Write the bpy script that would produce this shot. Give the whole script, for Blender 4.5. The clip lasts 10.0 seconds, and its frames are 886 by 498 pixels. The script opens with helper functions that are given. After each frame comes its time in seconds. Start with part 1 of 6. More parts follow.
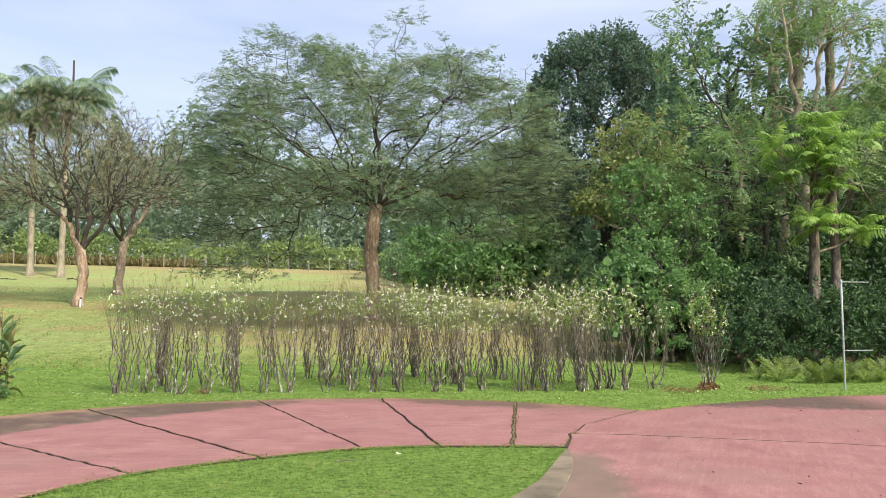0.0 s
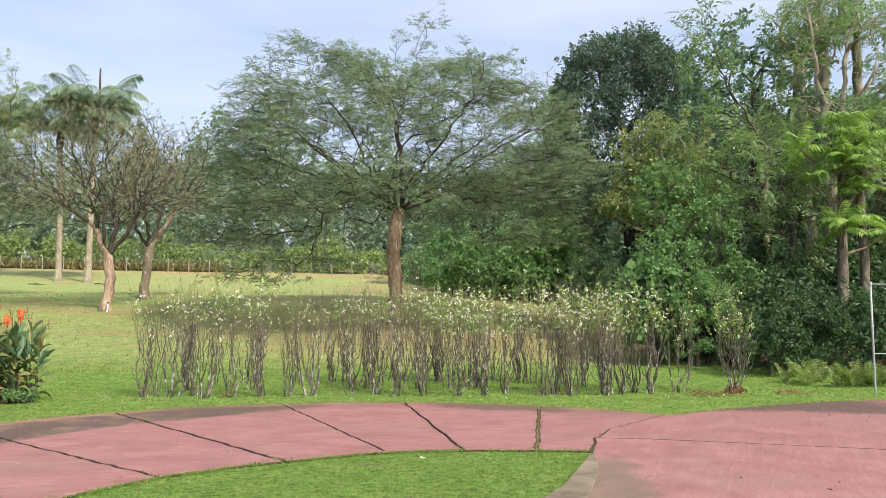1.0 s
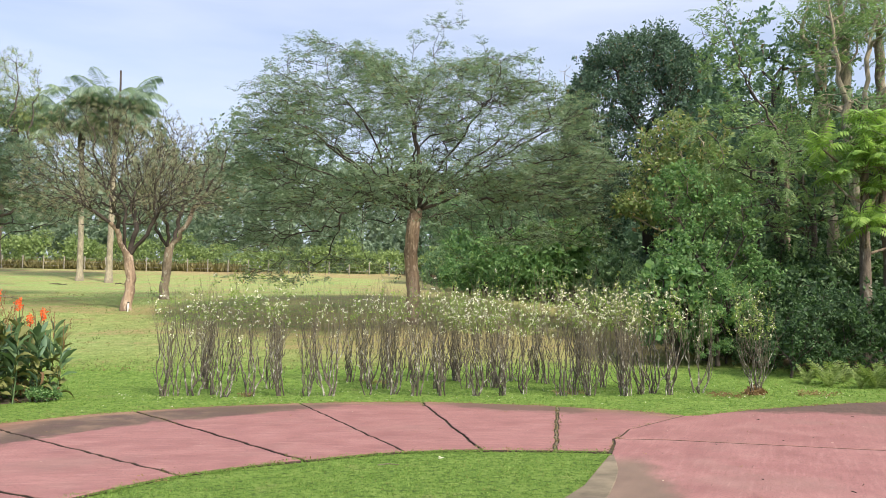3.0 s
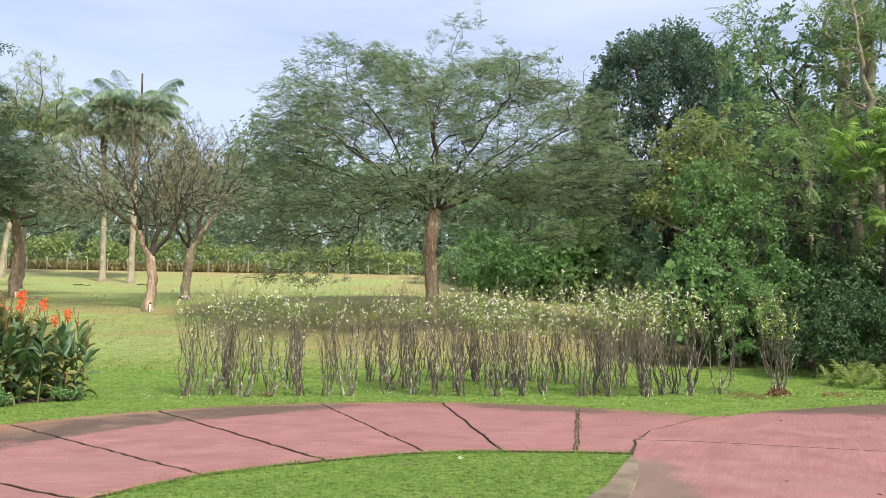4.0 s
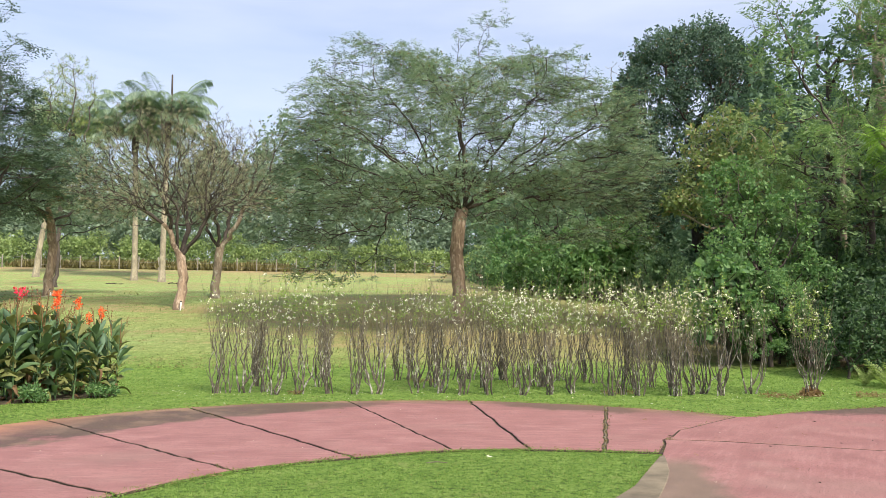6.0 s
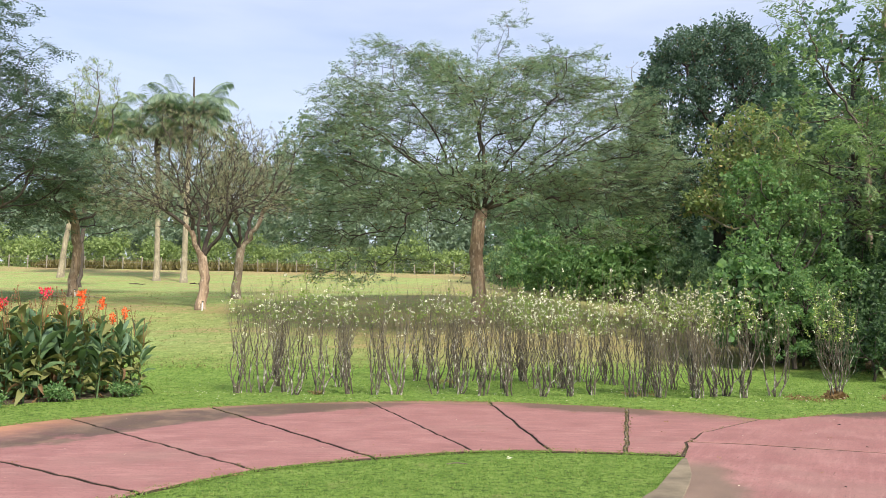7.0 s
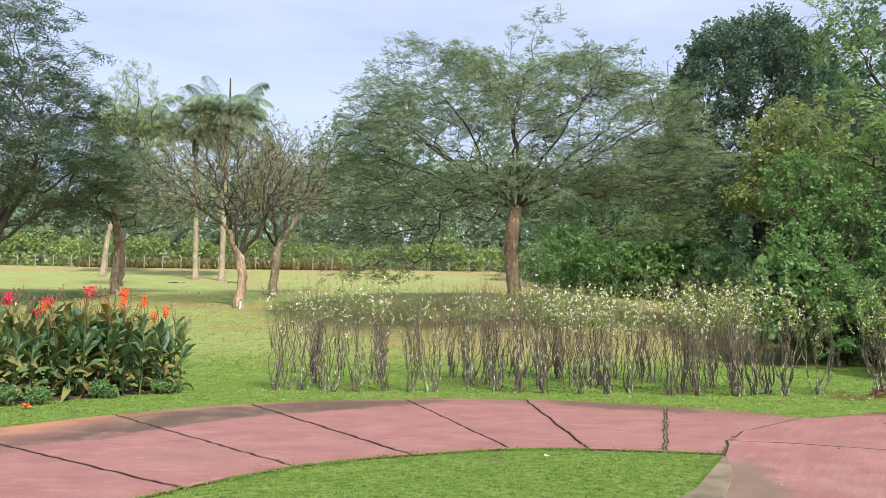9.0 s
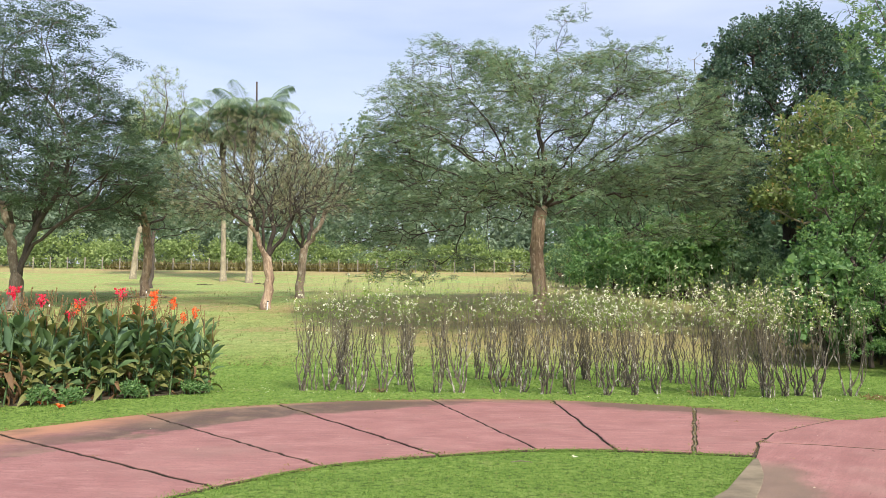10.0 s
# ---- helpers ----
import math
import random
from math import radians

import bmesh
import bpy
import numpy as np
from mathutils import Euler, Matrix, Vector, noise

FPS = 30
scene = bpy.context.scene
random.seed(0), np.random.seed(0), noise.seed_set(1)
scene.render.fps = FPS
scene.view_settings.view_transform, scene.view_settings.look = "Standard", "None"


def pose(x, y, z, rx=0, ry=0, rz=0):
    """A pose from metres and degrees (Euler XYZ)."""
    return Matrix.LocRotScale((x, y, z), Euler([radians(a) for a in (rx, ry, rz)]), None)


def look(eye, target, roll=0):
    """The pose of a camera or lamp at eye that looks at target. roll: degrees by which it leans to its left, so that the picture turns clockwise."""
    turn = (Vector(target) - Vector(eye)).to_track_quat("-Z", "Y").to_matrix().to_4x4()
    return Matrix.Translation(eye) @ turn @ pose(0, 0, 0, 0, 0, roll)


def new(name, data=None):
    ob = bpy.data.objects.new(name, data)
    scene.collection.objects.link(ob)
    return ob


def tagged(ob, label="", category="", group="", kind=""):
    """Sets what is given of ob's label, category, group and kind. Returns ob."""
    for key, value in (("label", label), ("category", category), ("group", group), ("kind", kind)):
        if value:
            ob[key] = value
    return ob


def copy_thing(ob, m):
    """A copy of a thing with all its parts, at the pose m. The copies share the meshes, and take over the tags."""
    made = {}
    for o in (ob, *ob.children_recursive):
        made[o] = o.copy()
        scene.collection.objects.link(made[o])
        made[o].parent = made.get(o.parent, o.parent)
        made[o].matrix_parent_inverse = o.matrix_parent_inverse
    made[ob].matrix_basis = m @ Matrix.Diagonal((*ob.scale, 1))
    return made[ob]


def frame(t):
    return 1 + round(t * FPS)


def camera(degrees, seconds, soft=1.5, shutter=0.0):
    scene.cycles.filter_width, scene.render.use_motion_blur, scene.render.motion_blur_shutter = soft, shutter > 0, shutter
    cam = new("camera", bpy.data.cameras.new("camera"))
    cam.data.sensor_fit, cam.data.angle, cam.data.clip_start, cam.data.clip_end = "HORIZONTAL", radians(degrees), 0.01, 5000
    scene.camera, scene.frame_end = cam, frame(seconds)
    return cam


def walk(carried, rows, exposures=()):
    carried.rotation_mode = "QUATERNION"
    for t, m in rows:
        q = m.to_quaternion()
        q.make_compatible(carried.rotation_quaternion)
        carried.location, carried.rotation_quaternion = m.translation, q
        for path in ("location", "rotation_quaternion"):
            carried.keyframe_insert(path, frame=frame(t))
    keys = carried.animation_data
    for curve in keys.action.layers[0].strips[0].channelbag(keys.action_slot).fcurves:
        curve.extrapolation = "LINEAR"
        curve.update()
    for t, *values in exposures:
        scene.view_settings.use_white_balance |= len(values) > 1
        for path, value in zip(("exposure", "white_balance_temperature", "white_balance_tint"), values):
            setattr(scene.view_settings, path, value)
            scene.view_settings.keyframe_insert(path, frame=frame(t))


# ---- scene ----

# ---------------------------------------------------------------- camera
cam = camera(60.56, 10.0, soft=0.78)
EYE = 1.4
ROWS = [
    (0.0, 0.0284, 0.0075, -0.0041, -5.390, 4.653, -0.166),
    (0.5, 0.0266, 0.0082, -0.0014, -4.240, 4.828, -0.009),
    (1.0, 0.0193, 0.0085, 0.0004, -3.705, 4.913, -0.006),
    (1.5, 0.0234, 0.0100, -0.0007, -3.568, 4.949, 0.007),
    (2.0, 0.0186, 0.0083, -0.0007, -3.284, 4.939, 0.038),
    (2.5, 0.0139, 0.0157, -0.0001, -2.949, 4.906, -0.001),
    (4.0, 0.0004, 0.0143, -0.0040, -0.999, 4.950, -0.067),
    (4.5, 0.0025, 0.0034, -0.0004, -0.390, 4.872, 0.068),
    (5.0, 0.0001, 0.0000, 0.0000, 0.000, 4.800, 0.000),
    (5.5, -0.0080, -0.0055, -0.0021, 0.379, 4.807, -0.050),
    (7.0, -0.0229, -0.0004, -0.0012, 2.456, 4.890, -0.263),
    (7.5, -0.0255, 0.0004, 0.0005, 2.957, 4.875, -0.244),
    (8.0, -0.0294, -0.0048, 0.0016, 3.447, 4.776, -0.284),
    (8.5, -0.0329, -0.0110, -0.0015, 4.169, 4.732, -0.217),
    (9.0, -0.0370, -0.0092, -0.0028, 5.054, 4.695, -0.114),
    (9.5, -0.0412, -0.0168, -0.0048, 6.100, 4.681, -0.059),
    (10.0, -0.0460, -0.0159, -0.0061, 6.973, 4.772, -0.003),
]
walk(cam, [(t, pose(x, y, EYE + z, 90 + pitch, roll, yaw)) for t, x, y, z, yaw, pitch, roll in ROWS],
     exposures=[(0.0, 0.68), (10.0, 0.68)])

# ---------------------------------------------------------------- light
SUN_TO = Vector((0.42, -0.60, 0.70)).normalized()
world = bpy.data.worlds.new("world")
scene.world = world
world.use_nodes = True
wn, wl = world.node_tree.nodes, world.node_tree.links
wn.clear()
w_out = wn.new("ShaderNodeOutputWorld")
w_bg = wn.new("ShaderNodeBackground")
w_sky = wn.new("ShaderNodeTexSky")
w_sky.sky_type = 'NISHITA'
w_sky.sun_disc = False
w_sky.sun_elevation = math.asin(SUN_TO.z)
w_sky.sun_rotation = math.atan2(SUN_TO.x, SUN_TO.y)
w_sky.air_density, w_sky.dust_density, w_sky.ozone_density = 1.0, 3.5, 1.5
w_co = wn.new("ShaderNodeTexCoord")
w_map = wn.new("ShaderNodeMapping")
w_map.inputs["Scale"].default_value = (1.2, 1.2, 6.0)
w_noise = wn.new("ShaderNodeTexNoise")
w_noise.inputs["Scale"].default_value = 1.7
w_noise.inputs["Detail"].default_value = 6.0
w_ramp = wn.new("ShaderNodeMapRange")
w_ramp.inputs["From Min"].default_value, w_ramp.inputs["From Max"].default_value = 0.38, 0.72
w_ramp.inputs["To Min"].default_value, w_ramp.inputs["To Max"].default_value = 0.35, 0.68
w_mix = wn.new("ShaderNodeMix")
w_mix.data_type = 'RGBA'
w_mix.inputs["B"].default_value = (4.62, 4.85, 5.95, 1)
wl.new(w_co.outputs["Generated"], w_map.inputs["Vector"])
wl.new(w_map.outputs["Vector"], w_noise.inputs["Vector"])
wl.new(w_noise.outputs["Fac"], w_ramp.inputs["Value"])
wl.new(w_ramp.outputs["Result"], w_mix.inputs["Factor"])
wl.new(w_sky.outputs["Color"], w_mix.inputs["A"])
wl.new(w_mix.outputs["Result"], w_bg.inputs["Color"])
wl.new(w_bg.outputs["Background"], w_out.inputs["Surface"])
w_bg.inputs["Strength"].default_value = 0.138

sun = new("sun", bpy.data.lights.new("sun", 'SUN'))
sun.data.energy, sun.data.angle, sun.data.color = 3.7, radians(6.0), (1.0, 0.91, 0.74)
sun.matrix_world = look(SUN_TO * 60, (0, 0, 0))


# ---------------------------------------------------------------- materials
def material(name):
    m = bpy.data.materials.new(name)
    m.use_nodes = True
    nt = m.node_tree
    return m, nt.nodes, nt.links, nt.nodes["Principled BSDF"]


def noise_node(nodes, links, vec, scale, detail=4.0, rough=0.6, dist=0.0):
    n = nodes.new("ShaderNodeTexNoise")
    n.inputs["Scale"].default_value, n.inputs["Detail"].default_value = scale, detail
    n.inputs["Roughness"].default_value, n.inputs["Distortion"].default_value = rough, dist
    links.new(vec, n.inputs["Vector"])
    return n.outputs["Fac"]


def ramp(nodes, links, fac, stops):
    r = nodes.new("ShaderNodeValToRGB")
    el = r.color_ramp.elements
    while len(el) < len(stops):
        el.new(0.5)
    for e, (p, c) in zip(el, stops):
        e.position, e.color = p, (*c, 1)
    links.new(fac, r.inputs["Fac"])
    return r.outputs["Color"]


def mix(nodes, links, fac, a, b, mode='MIX'):
    n = nodes.new("ShaderNodeMix")
    n.data_type, n.blend_type = 'RGBA', mode
    for sock, val in (("Factor", fac), ("A", a), ("B", b)):
        if isinstance(val, (int, float)):
            n.inputs[sock].default_value = val
        elif isinstance(val, tuple):
            n.inputs[sock].default_value = (*val, 1)
        else:
            links.new(val, n.inputs[sock])
    return n.outputs["Result"]


def calc(nodes, links, op, a, b=0.0, clamp=False):
    n = nodes.new("ShaderNodeMath")
    n.operation, n.use_clamp = op, clamp
    for i, val in enumerate((a, b)):
        if isinstance(val, (int, float)):
            n.inputs[i].default_value = val
        else:
            links.new(val, n.inputs[i])
    return n.outputs[0]


def span(nodes, links, val, a, b, to0=0.0, to1=1.0):
    n = nodes.new("ShaderNodeMapRange")
    n.interpolation_type = 'SMOOTHSTEP'
    for k, v in (("From Min", a), ("From Max", b), ("To Min", to0), ("To Max", to1)):
        n.inputs[k].default_value = v
    links.new(val, n.inputs["Value"])
    return n.outputs["Result"]


def bump(nodes, links, height, strength, dist, bsdf):
    n = nodes.new("ShaderNodeBump")
    n.inputs["Strength"].default_value, n.inputs["Distance"].default_value = strength, dist
    links.new(height, n.inputs["Height"])
    links.new(n.outputs["Normal"], bsdf.inputs["Normal"])


def coords(nodes, which="Object"):
    return nodes.new("ShaderNodeTexCoord").outputs[which]


def world_pos(nodes):
    return nodes.new("ShaderNodeNewGeometry").outputs["Position"]


def leaf_material(name, dark, mid, light, through_amount=0.35, rough=0.5, patch=0.5, odd=None, odd_share=0.0):
    """Leaves: each one its own shade, with broad patches of older and newer growth."""
    m, n, l, b = material(name)
    geo = n.new("ShaderNodeNewGeometry")
    rnd = geo.outputs["Random Per Island"]
    big = noise_node(n, l, geo.outputs["Position"], patch, 3.0)
    f = calc(n, l, 'ADD', calc(n, l, 'MULTIPLY', rnd, 0.55), calc(n, l, 'MULTIPLY', big, 0.45))
    col = ramp(n, l, f, [(0.15, dark), (0.5, mid), (0.85, light)])
    if odd:
        wn2 = n.new("ShaderNodeTexWhiteNoise")
        wn2.noise_dimensions = '1D'
        l.new(rnd, wn2.inputs["W"])
        pick = calc(n, l, 'LESS_THAN', wn2.outputs["Value"], odd_share)
        col = mix(n, l, pick, col, odd)
    l.new(col, b.inputs["Base Color"])
    b.inputs["Roughness"].default_value = rough
    b.inputs["Specular IOR Level"].default_value = 0.35
    tr = n.new("ShaderNodeBsdfTranslucent")
    warm = mix(n, l, 0.4, col, (0.45, 0.55, 0.08), 'SOFT_LIGHT')
    l.new(warm, tr.inputs["Color"])
    ms = n.new("ShaderNodeMixShader")
    ms.inputs["Fac"].default_value = through_amount
    l.new(b.outputs["BSDF"], ms.inputs[1])
    l.new(tr.outputs["BSDF"], ms.inputs[2])
    l.new(ms.outputs["Shader"], n["Material Output"].inputs["Surface"])
    return m


def bark_material(name, dark, light, lichen=None, scale=6.0, lichen_amount=0.5, lichen_scale=6.0):
    m, n, l, b = material(name)
    mp = n.new("ShaderNodeMapping")
    mp.inputs["Scale"].default_value = (1, 1, 0.16)
    l.new(coords(n), mp.inputs["Vector"])
    streak = noise_node(n, l, mp.outputs["Vector"], scale * 3, 6.0, 0.7, 0.4)
    blotch = noise_node(n, l, coords(n), scale * 0.35, 5.0)
    col = ramp(n, l, streak, [(0.3, dark), (0.7, light)])
    col = mix(n, l, span(n, l, blotch, 0.42, 0.66, 0.0, 0.65), col, tuple(c * 0.8 for c in dark))
    if lichen:
        mp2 = n.new("ShaderNodeMapping")
        mp2.inputs["Scale"].default_value = (1, 1, 0.45)
        l.new(coords(n), mp2.inputs["Vector"])
        spots = noise_node(n, l, mp2.outputs["Vector"], lichen_scale, 5.0, 0.65)
        col = mix(n, l, span(n, l, spots, 0.60 - 0.2 * lichen_amount, 0.74 - 0.2 * lichen_amount, 0.0, 0.85), col, lichen)
    l.new(col, b.inputs["Base Color"])
    b.inputs["Roughness"].default_value = 0.9
    bump(n, l, streak, 1.0, 0.04, b)
    return m


def plain_material(name, a, c, scale=8.0, rough=0.6, metal=0.0, relief=0.0):
    m, n, l, b = material(name)
    f = noise_node(n, l, coords(n), scale, 5.0)
    l.new(ramp(n, l, f, [(0.3, a), (0.7, c)]), b.inputs["Base Color"])
    b.inputs["Roughness"].default_value, b.inputs["Metallic"].default_value = rough, metal
    if relief:
        bump(n, l, f, 0.5, relief, b)
    return m


def ground_material():
    """Mown strip along the drive, drier lawn on the slope, bare worn spots, litter under the wood."""
    m, n, l, b = material("lawn")
    p = world_pos(n)
    sep = n.new("ShaderNodeSeparateXYZ")
    l.new(p, sep.inputs[0])
    fine = noise_node(n, l, p, 38.0, 5.0, 0.75)
    med = noise_node(n, l, p, 1.3, 5.0, 0.65)
    broad = noise_node(n, l, p, 0.16, 4.0, 0.6)
    mp = n.new("ShaderNodeMapping")
    mp.inputs["Scale"].default_value = (0.12, 0.70, 1)
    l.new(p, mp.inputs["Vector"])
    streaks = noise_node(n, l, mp.outputs["Vector"], 1.0, 5.0, 0.7)
    clump = noise_node(n, l, p, 2.6, 7.0, 0.8)
    tuss = noise_node(n, l, p, 13.0, 5.0, 0.7)
    tex = calc(n, l, 'ADD', calc(n, l, 'MULTIPLY', fine, 0.3), calc(n, l, 'ADD', calc(n, l, 'MULTIPLY', clump, 0.4), calc(n, l, 'MULTIPLY', tuss, 0.3)))
    lush = ramp(n, l, tex, [(0.38, (0.070, 0.138, 0.025)), (0.5, (0.185, 0.305, 0.060)), (0.62, (0.33, 0.435, 0.118))])
    dry = ramp(n, l, tex, [(0.40, (0.145, 0.205, 0.060)), (0.5, (0.265, 0.325, 0.110)), (0.60, (0.41, 0.455, 0.185))])
    green = ramp(n, l, tex, [(0.40, (0.145, 0.230, 0.064)), (0.5, (0.260, 0.355, 0.118)), (0.60, (0.40, 0.47, 0.19))])
    bare = ramp(n, l, tex, [(0.40, (0.22, 0.15, 0.075)), (0.60, (0.45, 0.33, 0.19))])
    wob = calc(n, l, 'ADD', sep.outputs["Y"], calc(n, l, 'MULTIPLY', calc(n, l, 'SUBTRACT', med, 0.5), 1.6))
    far = span(n, l, wob, 18.0, 22.0)
    lighter = mix(n, l, span(n, l, calc(n, l, 'ADD', broad, span(n, l, sep.outputs["Y"], 24.0, 40.0, -0.08, 0.10)), 0.44, 0.60), dry, green)
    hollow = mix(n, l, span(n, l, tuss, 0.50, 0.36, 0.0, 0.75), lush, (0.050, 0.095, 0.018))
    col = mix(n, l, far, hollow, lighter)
    worn = calc(n, l, 'MULTIPLY', span(n, l, streaks, 0.45, 0.56), calc(n, l, 'MULTIPLY', far, 0.75))
    worn = calc(n, l, 'MULTIPLY', worn, span(n, l, clump, 0.40, 0.56))
    col = mix(n, l, worn, col, bare)
    blotch = noise_node(n, l, p, 0.42, 7.0, 0.72)
    patchy = calc(n, l, 'MULTIPLY', span(n, l, blotch, 0.52, 0.64), calc(n, l, 'MULTIPLY', far, 0.65))
    col = mix(n, l, patchy, col, mix(n, l, tex, (0.20, 0.165, 0.07), (0.38, 0.31, 0.15)))
    by_fence = calc(n, l, 'MULTIPLY', span(n, l, wob, 70.0, 76.0), span(n, l, streaks, 0.40, 0.55, 0.25, 0.75))
    col = mix(n, l, by_fence, col, bare)
    spot = calc(n, l, 'MULTIPLY', span(n, l, med, 0.58, 0.72), 0.45)
    col = mix(n, l, spot, col, (0.24, 0.21, 0.10))
    straw = calc(n, l, 'MULTIPLY', span(n, l, calc(n, l, 'ADD', sep.outputs["X"], calc(n, l, 'MULTIPLY', med, 3.0)), -3.5, 1.5), calc(n, l, 'MULTIPLY', far, 0.55))
    col = mix(n, l, straw, col, mix(n, l, tex, (0.26, 0.20, 0.09), (0.46, 0.38, 0.20)))
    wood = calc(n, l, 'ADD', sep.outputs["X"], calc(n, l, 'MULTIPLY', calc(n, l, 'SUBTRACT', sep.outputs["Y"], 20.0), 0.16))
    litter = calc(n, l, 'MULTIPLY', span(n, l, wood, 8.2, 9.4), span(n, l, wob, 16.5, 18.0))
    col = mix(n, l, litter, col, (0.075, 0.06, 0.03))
    l.new(col, b.inputs["Base Color"])
    b.inputs["Roughness"].default_value = 0.95
    b.inputs["Specular IOR Level"].default_value = 0.15
    bump(n, l, fine, 1.0, 0.05, b)
    return m


INNER, R_IN = Vector((0.876, 3.858)), 4.03
OUTER, R_OUT = Vector((-0.49, 6.06)), 6.07


def paving_material(name, radial):
    """Red-painted concrete, faded and scuffed, grimy along the grass."""
    m, n, l, b = material(name)
    p = world_pos(n)
    geo = n.new("ShaderNodeObjectInfo")
    fine = noise_node(n, l, p, 60.0, 6.0, 0.75)
    med = noise_node(n, l, p, 2.2, 6.0, 0.7)
    broad = noise_node(n, l, p, 0.5, 4.0)
    mp = n.new("ShaderNodeMapping")
    mp.inputs["Scale"].default_value = (1.5, 9.0, 1.0) if radial else (11.0, 1.1, 1.0)
    turn = n.new("ShaderNodeMapping")
    turn.inputs["Rotation"].default_value = (0, 0, 0 if radial else radians(27))
    l.new(p, turn.inputs["Vector"])
    l.new(turn.outputs["Vector"], mp.inputs["Vector"])
    scuff = noise_node(n, l, mp.outputs["Vector"], 1.4, 6.0, 0.75)
    col = ramp(n, l, med, [(0.3, (0.225, 0.100, 0.096)), (0.5, (0.285, 0.134, 0.128)), (0.7, (0.345, 0.178, 0.168))])
    col = mix(n, l, calc(n, l, 'MULTIPLY', span(n, l, scuff, 0.5, 0.68), 0.55 if radial else 0.35), col, (0.42, 0.245, 0.23))
    col = mix(n, l, calc(n, l, 'MULTIPLY', span(n, l, scuff, 0.47, 0.33), 0.5), col, (0.19, 0.085, 0.085))
    col = mix(n, l, calc(n, l, 'MULTIPLY', geo.outputs["Random"], 0.16), col, (0.24, 0.11, 0.10))
    col = mix(n, l, calc(n, l, 'MULTIPLY', span(n, l, fine, 0.50, 0.66), 0.75), col, (0.14, 0.08, 0.07))
    col = mix(n, l, calc(n, l, 'MULTIPLY', span(n, l, broad, 0.52, 0.68), 0.4), col, (0.24, 0.15, 0.13))
    if radial:
        sep = n.new("ShaderNodeSeparateXYZ")
        l.new(p, sep.inputs[0])
        dx = calc(n, l, 'SUBTRACT', sep.outputs["X"], OUTER.x)
        dy = calc(n, l, 'SUBTRACT', sep.outputs["Y"], OUTER.y)
        r = calc(n, l, 'SQRT', calc(n, l, 'ADD', calc(n, l, 'MULTIPLY', dx, dx), calc(n, l, 'MULTIPLY', dy, dy)))
        wob = calc(n, l, 'ADD', r, calc(n, l, 'MULTIPLY', calc(n, l, 'SUBTRACT', broad, 0.5), 2.6))
        speck = noise_node(n, l, mp.outputs["Vector"], 3.6, 7.0, 0.8)
        wob = calc(n, l, 'ADD', wob, calc(n, l, 'MULTIPLY', calc(n, l, 'SUBTRACT', med, 0.5), 0.9))
        wob = calc(n, l, 'ADD', wob, calc(n, l, 'MULTIPLY', calc(n, l, 'SUBTRACT', speck, 0.5), 0.8))
        neg = calc(n, l, 'MULTIPLY', sep.outputs["X"], -1.0)
        wide = calc(n, l, 'MULTIPLY', span(n, l, neg, 0.8, 3.8), span(n, l, sep.outputs["X"], -6.2, -4.9))
        wob = calc(n, l, 'ADD', wob, calc(n, l, 'MULTIPLY', wide, 0.85))
        grime = calc(n, l, 'MULTIPLY', span(n, l, wob, R_OUT - 0.84, R_OUT - 0.58), span(n, l, calc(n, l, 'MULTIPLY', sep.outputs["X"], -1.0), -0.5, 2.5, 0.25, 0.95))
        grime = calc(n, l, 'MULTIPLY', grime, calc(n, l, 'MULTIPLY', span(n, l, sep.outputs["X"], -5.7, -4.6, 0.2, 1.0), span(n, l, med, 0.34, 0.52, 0.7, 1.0)))
        col = mix(n, l, grime, col, mix(n, l, span(n, l, med, 0.38, 0.66), (0.050, 0.040, 0.031), (0.19, 0.13, 0.095)))
        edge = span(n, l, calc(n, l, 'ADD', r, calc(n, l, 'MULTIPLY', calc(n, l, 'SUBTRACT', med, 0.5), 0.3)), R_OUT - 0.34, R_OUT - 0.14)
        col = mix(n, l, calc(n, l, 'MULTIPLY', edge, 0.85), col, mix(n, l, span(n, l, fine, 0.4, 0.6), (0.17, 0.105, 0.065), (0.36, 0.22, 0.14)))
        earth = calc(n, l, 'MULTIPLY', span(n, l, sep.outputs["X"], -4.4, -5.6), span(n, l, calc(n, l, 'ADD', r, calc(n, l, 'MULTIPLY', calc(n, l, 'SUBTRACT', med, 0.5), 1.6)), R_OUT - 1.1, R_OUT - 0.3, 0.0, 0.7))
        col = mix(n, l, earth, col, (0.40, 0.20, 0.11))
        smut = calc(n, l, 'MULTIPLY', span(n, l, wob, R_OUT - 0.52, R_OUT - 0.34), span(n, l, broad, 0.42, 0.60, 0.0, 0.75))
        col = mix(n, l, smut, col, (0.10, 0.068, 0.050))
    low = n.new("ShaderNodeSeparateXYZ")
    l.new(p, low.inputs[0])
    if not radial:
        hair = n.new("ShaderNodeMapping")
        hair.inputs["Scale"].default_value = (34.0, 2.6, 1.0)
        l.new(turn.outputs["Vector"], hair.inputs["Vector"])
        lines = noise_node(n, l, hair.outputs["Vector"], 1.0, 3.0, 0.5)
        col = mix(n, l, calc(n, l, 'MULTIPLY', span(n, l, lines, 0.69, 0.74), 0.6), col, (0.10, 0.055, 0.05))
        col = mix(n, l, calc(n, l, 'MULTIPLY', span(n, l, lines, 0.36, 0.28), 0.15), col, (0.46, 0.29, 0.27))
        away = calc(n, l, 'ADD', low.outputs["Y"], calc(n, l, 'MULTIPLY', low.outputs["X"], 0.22))
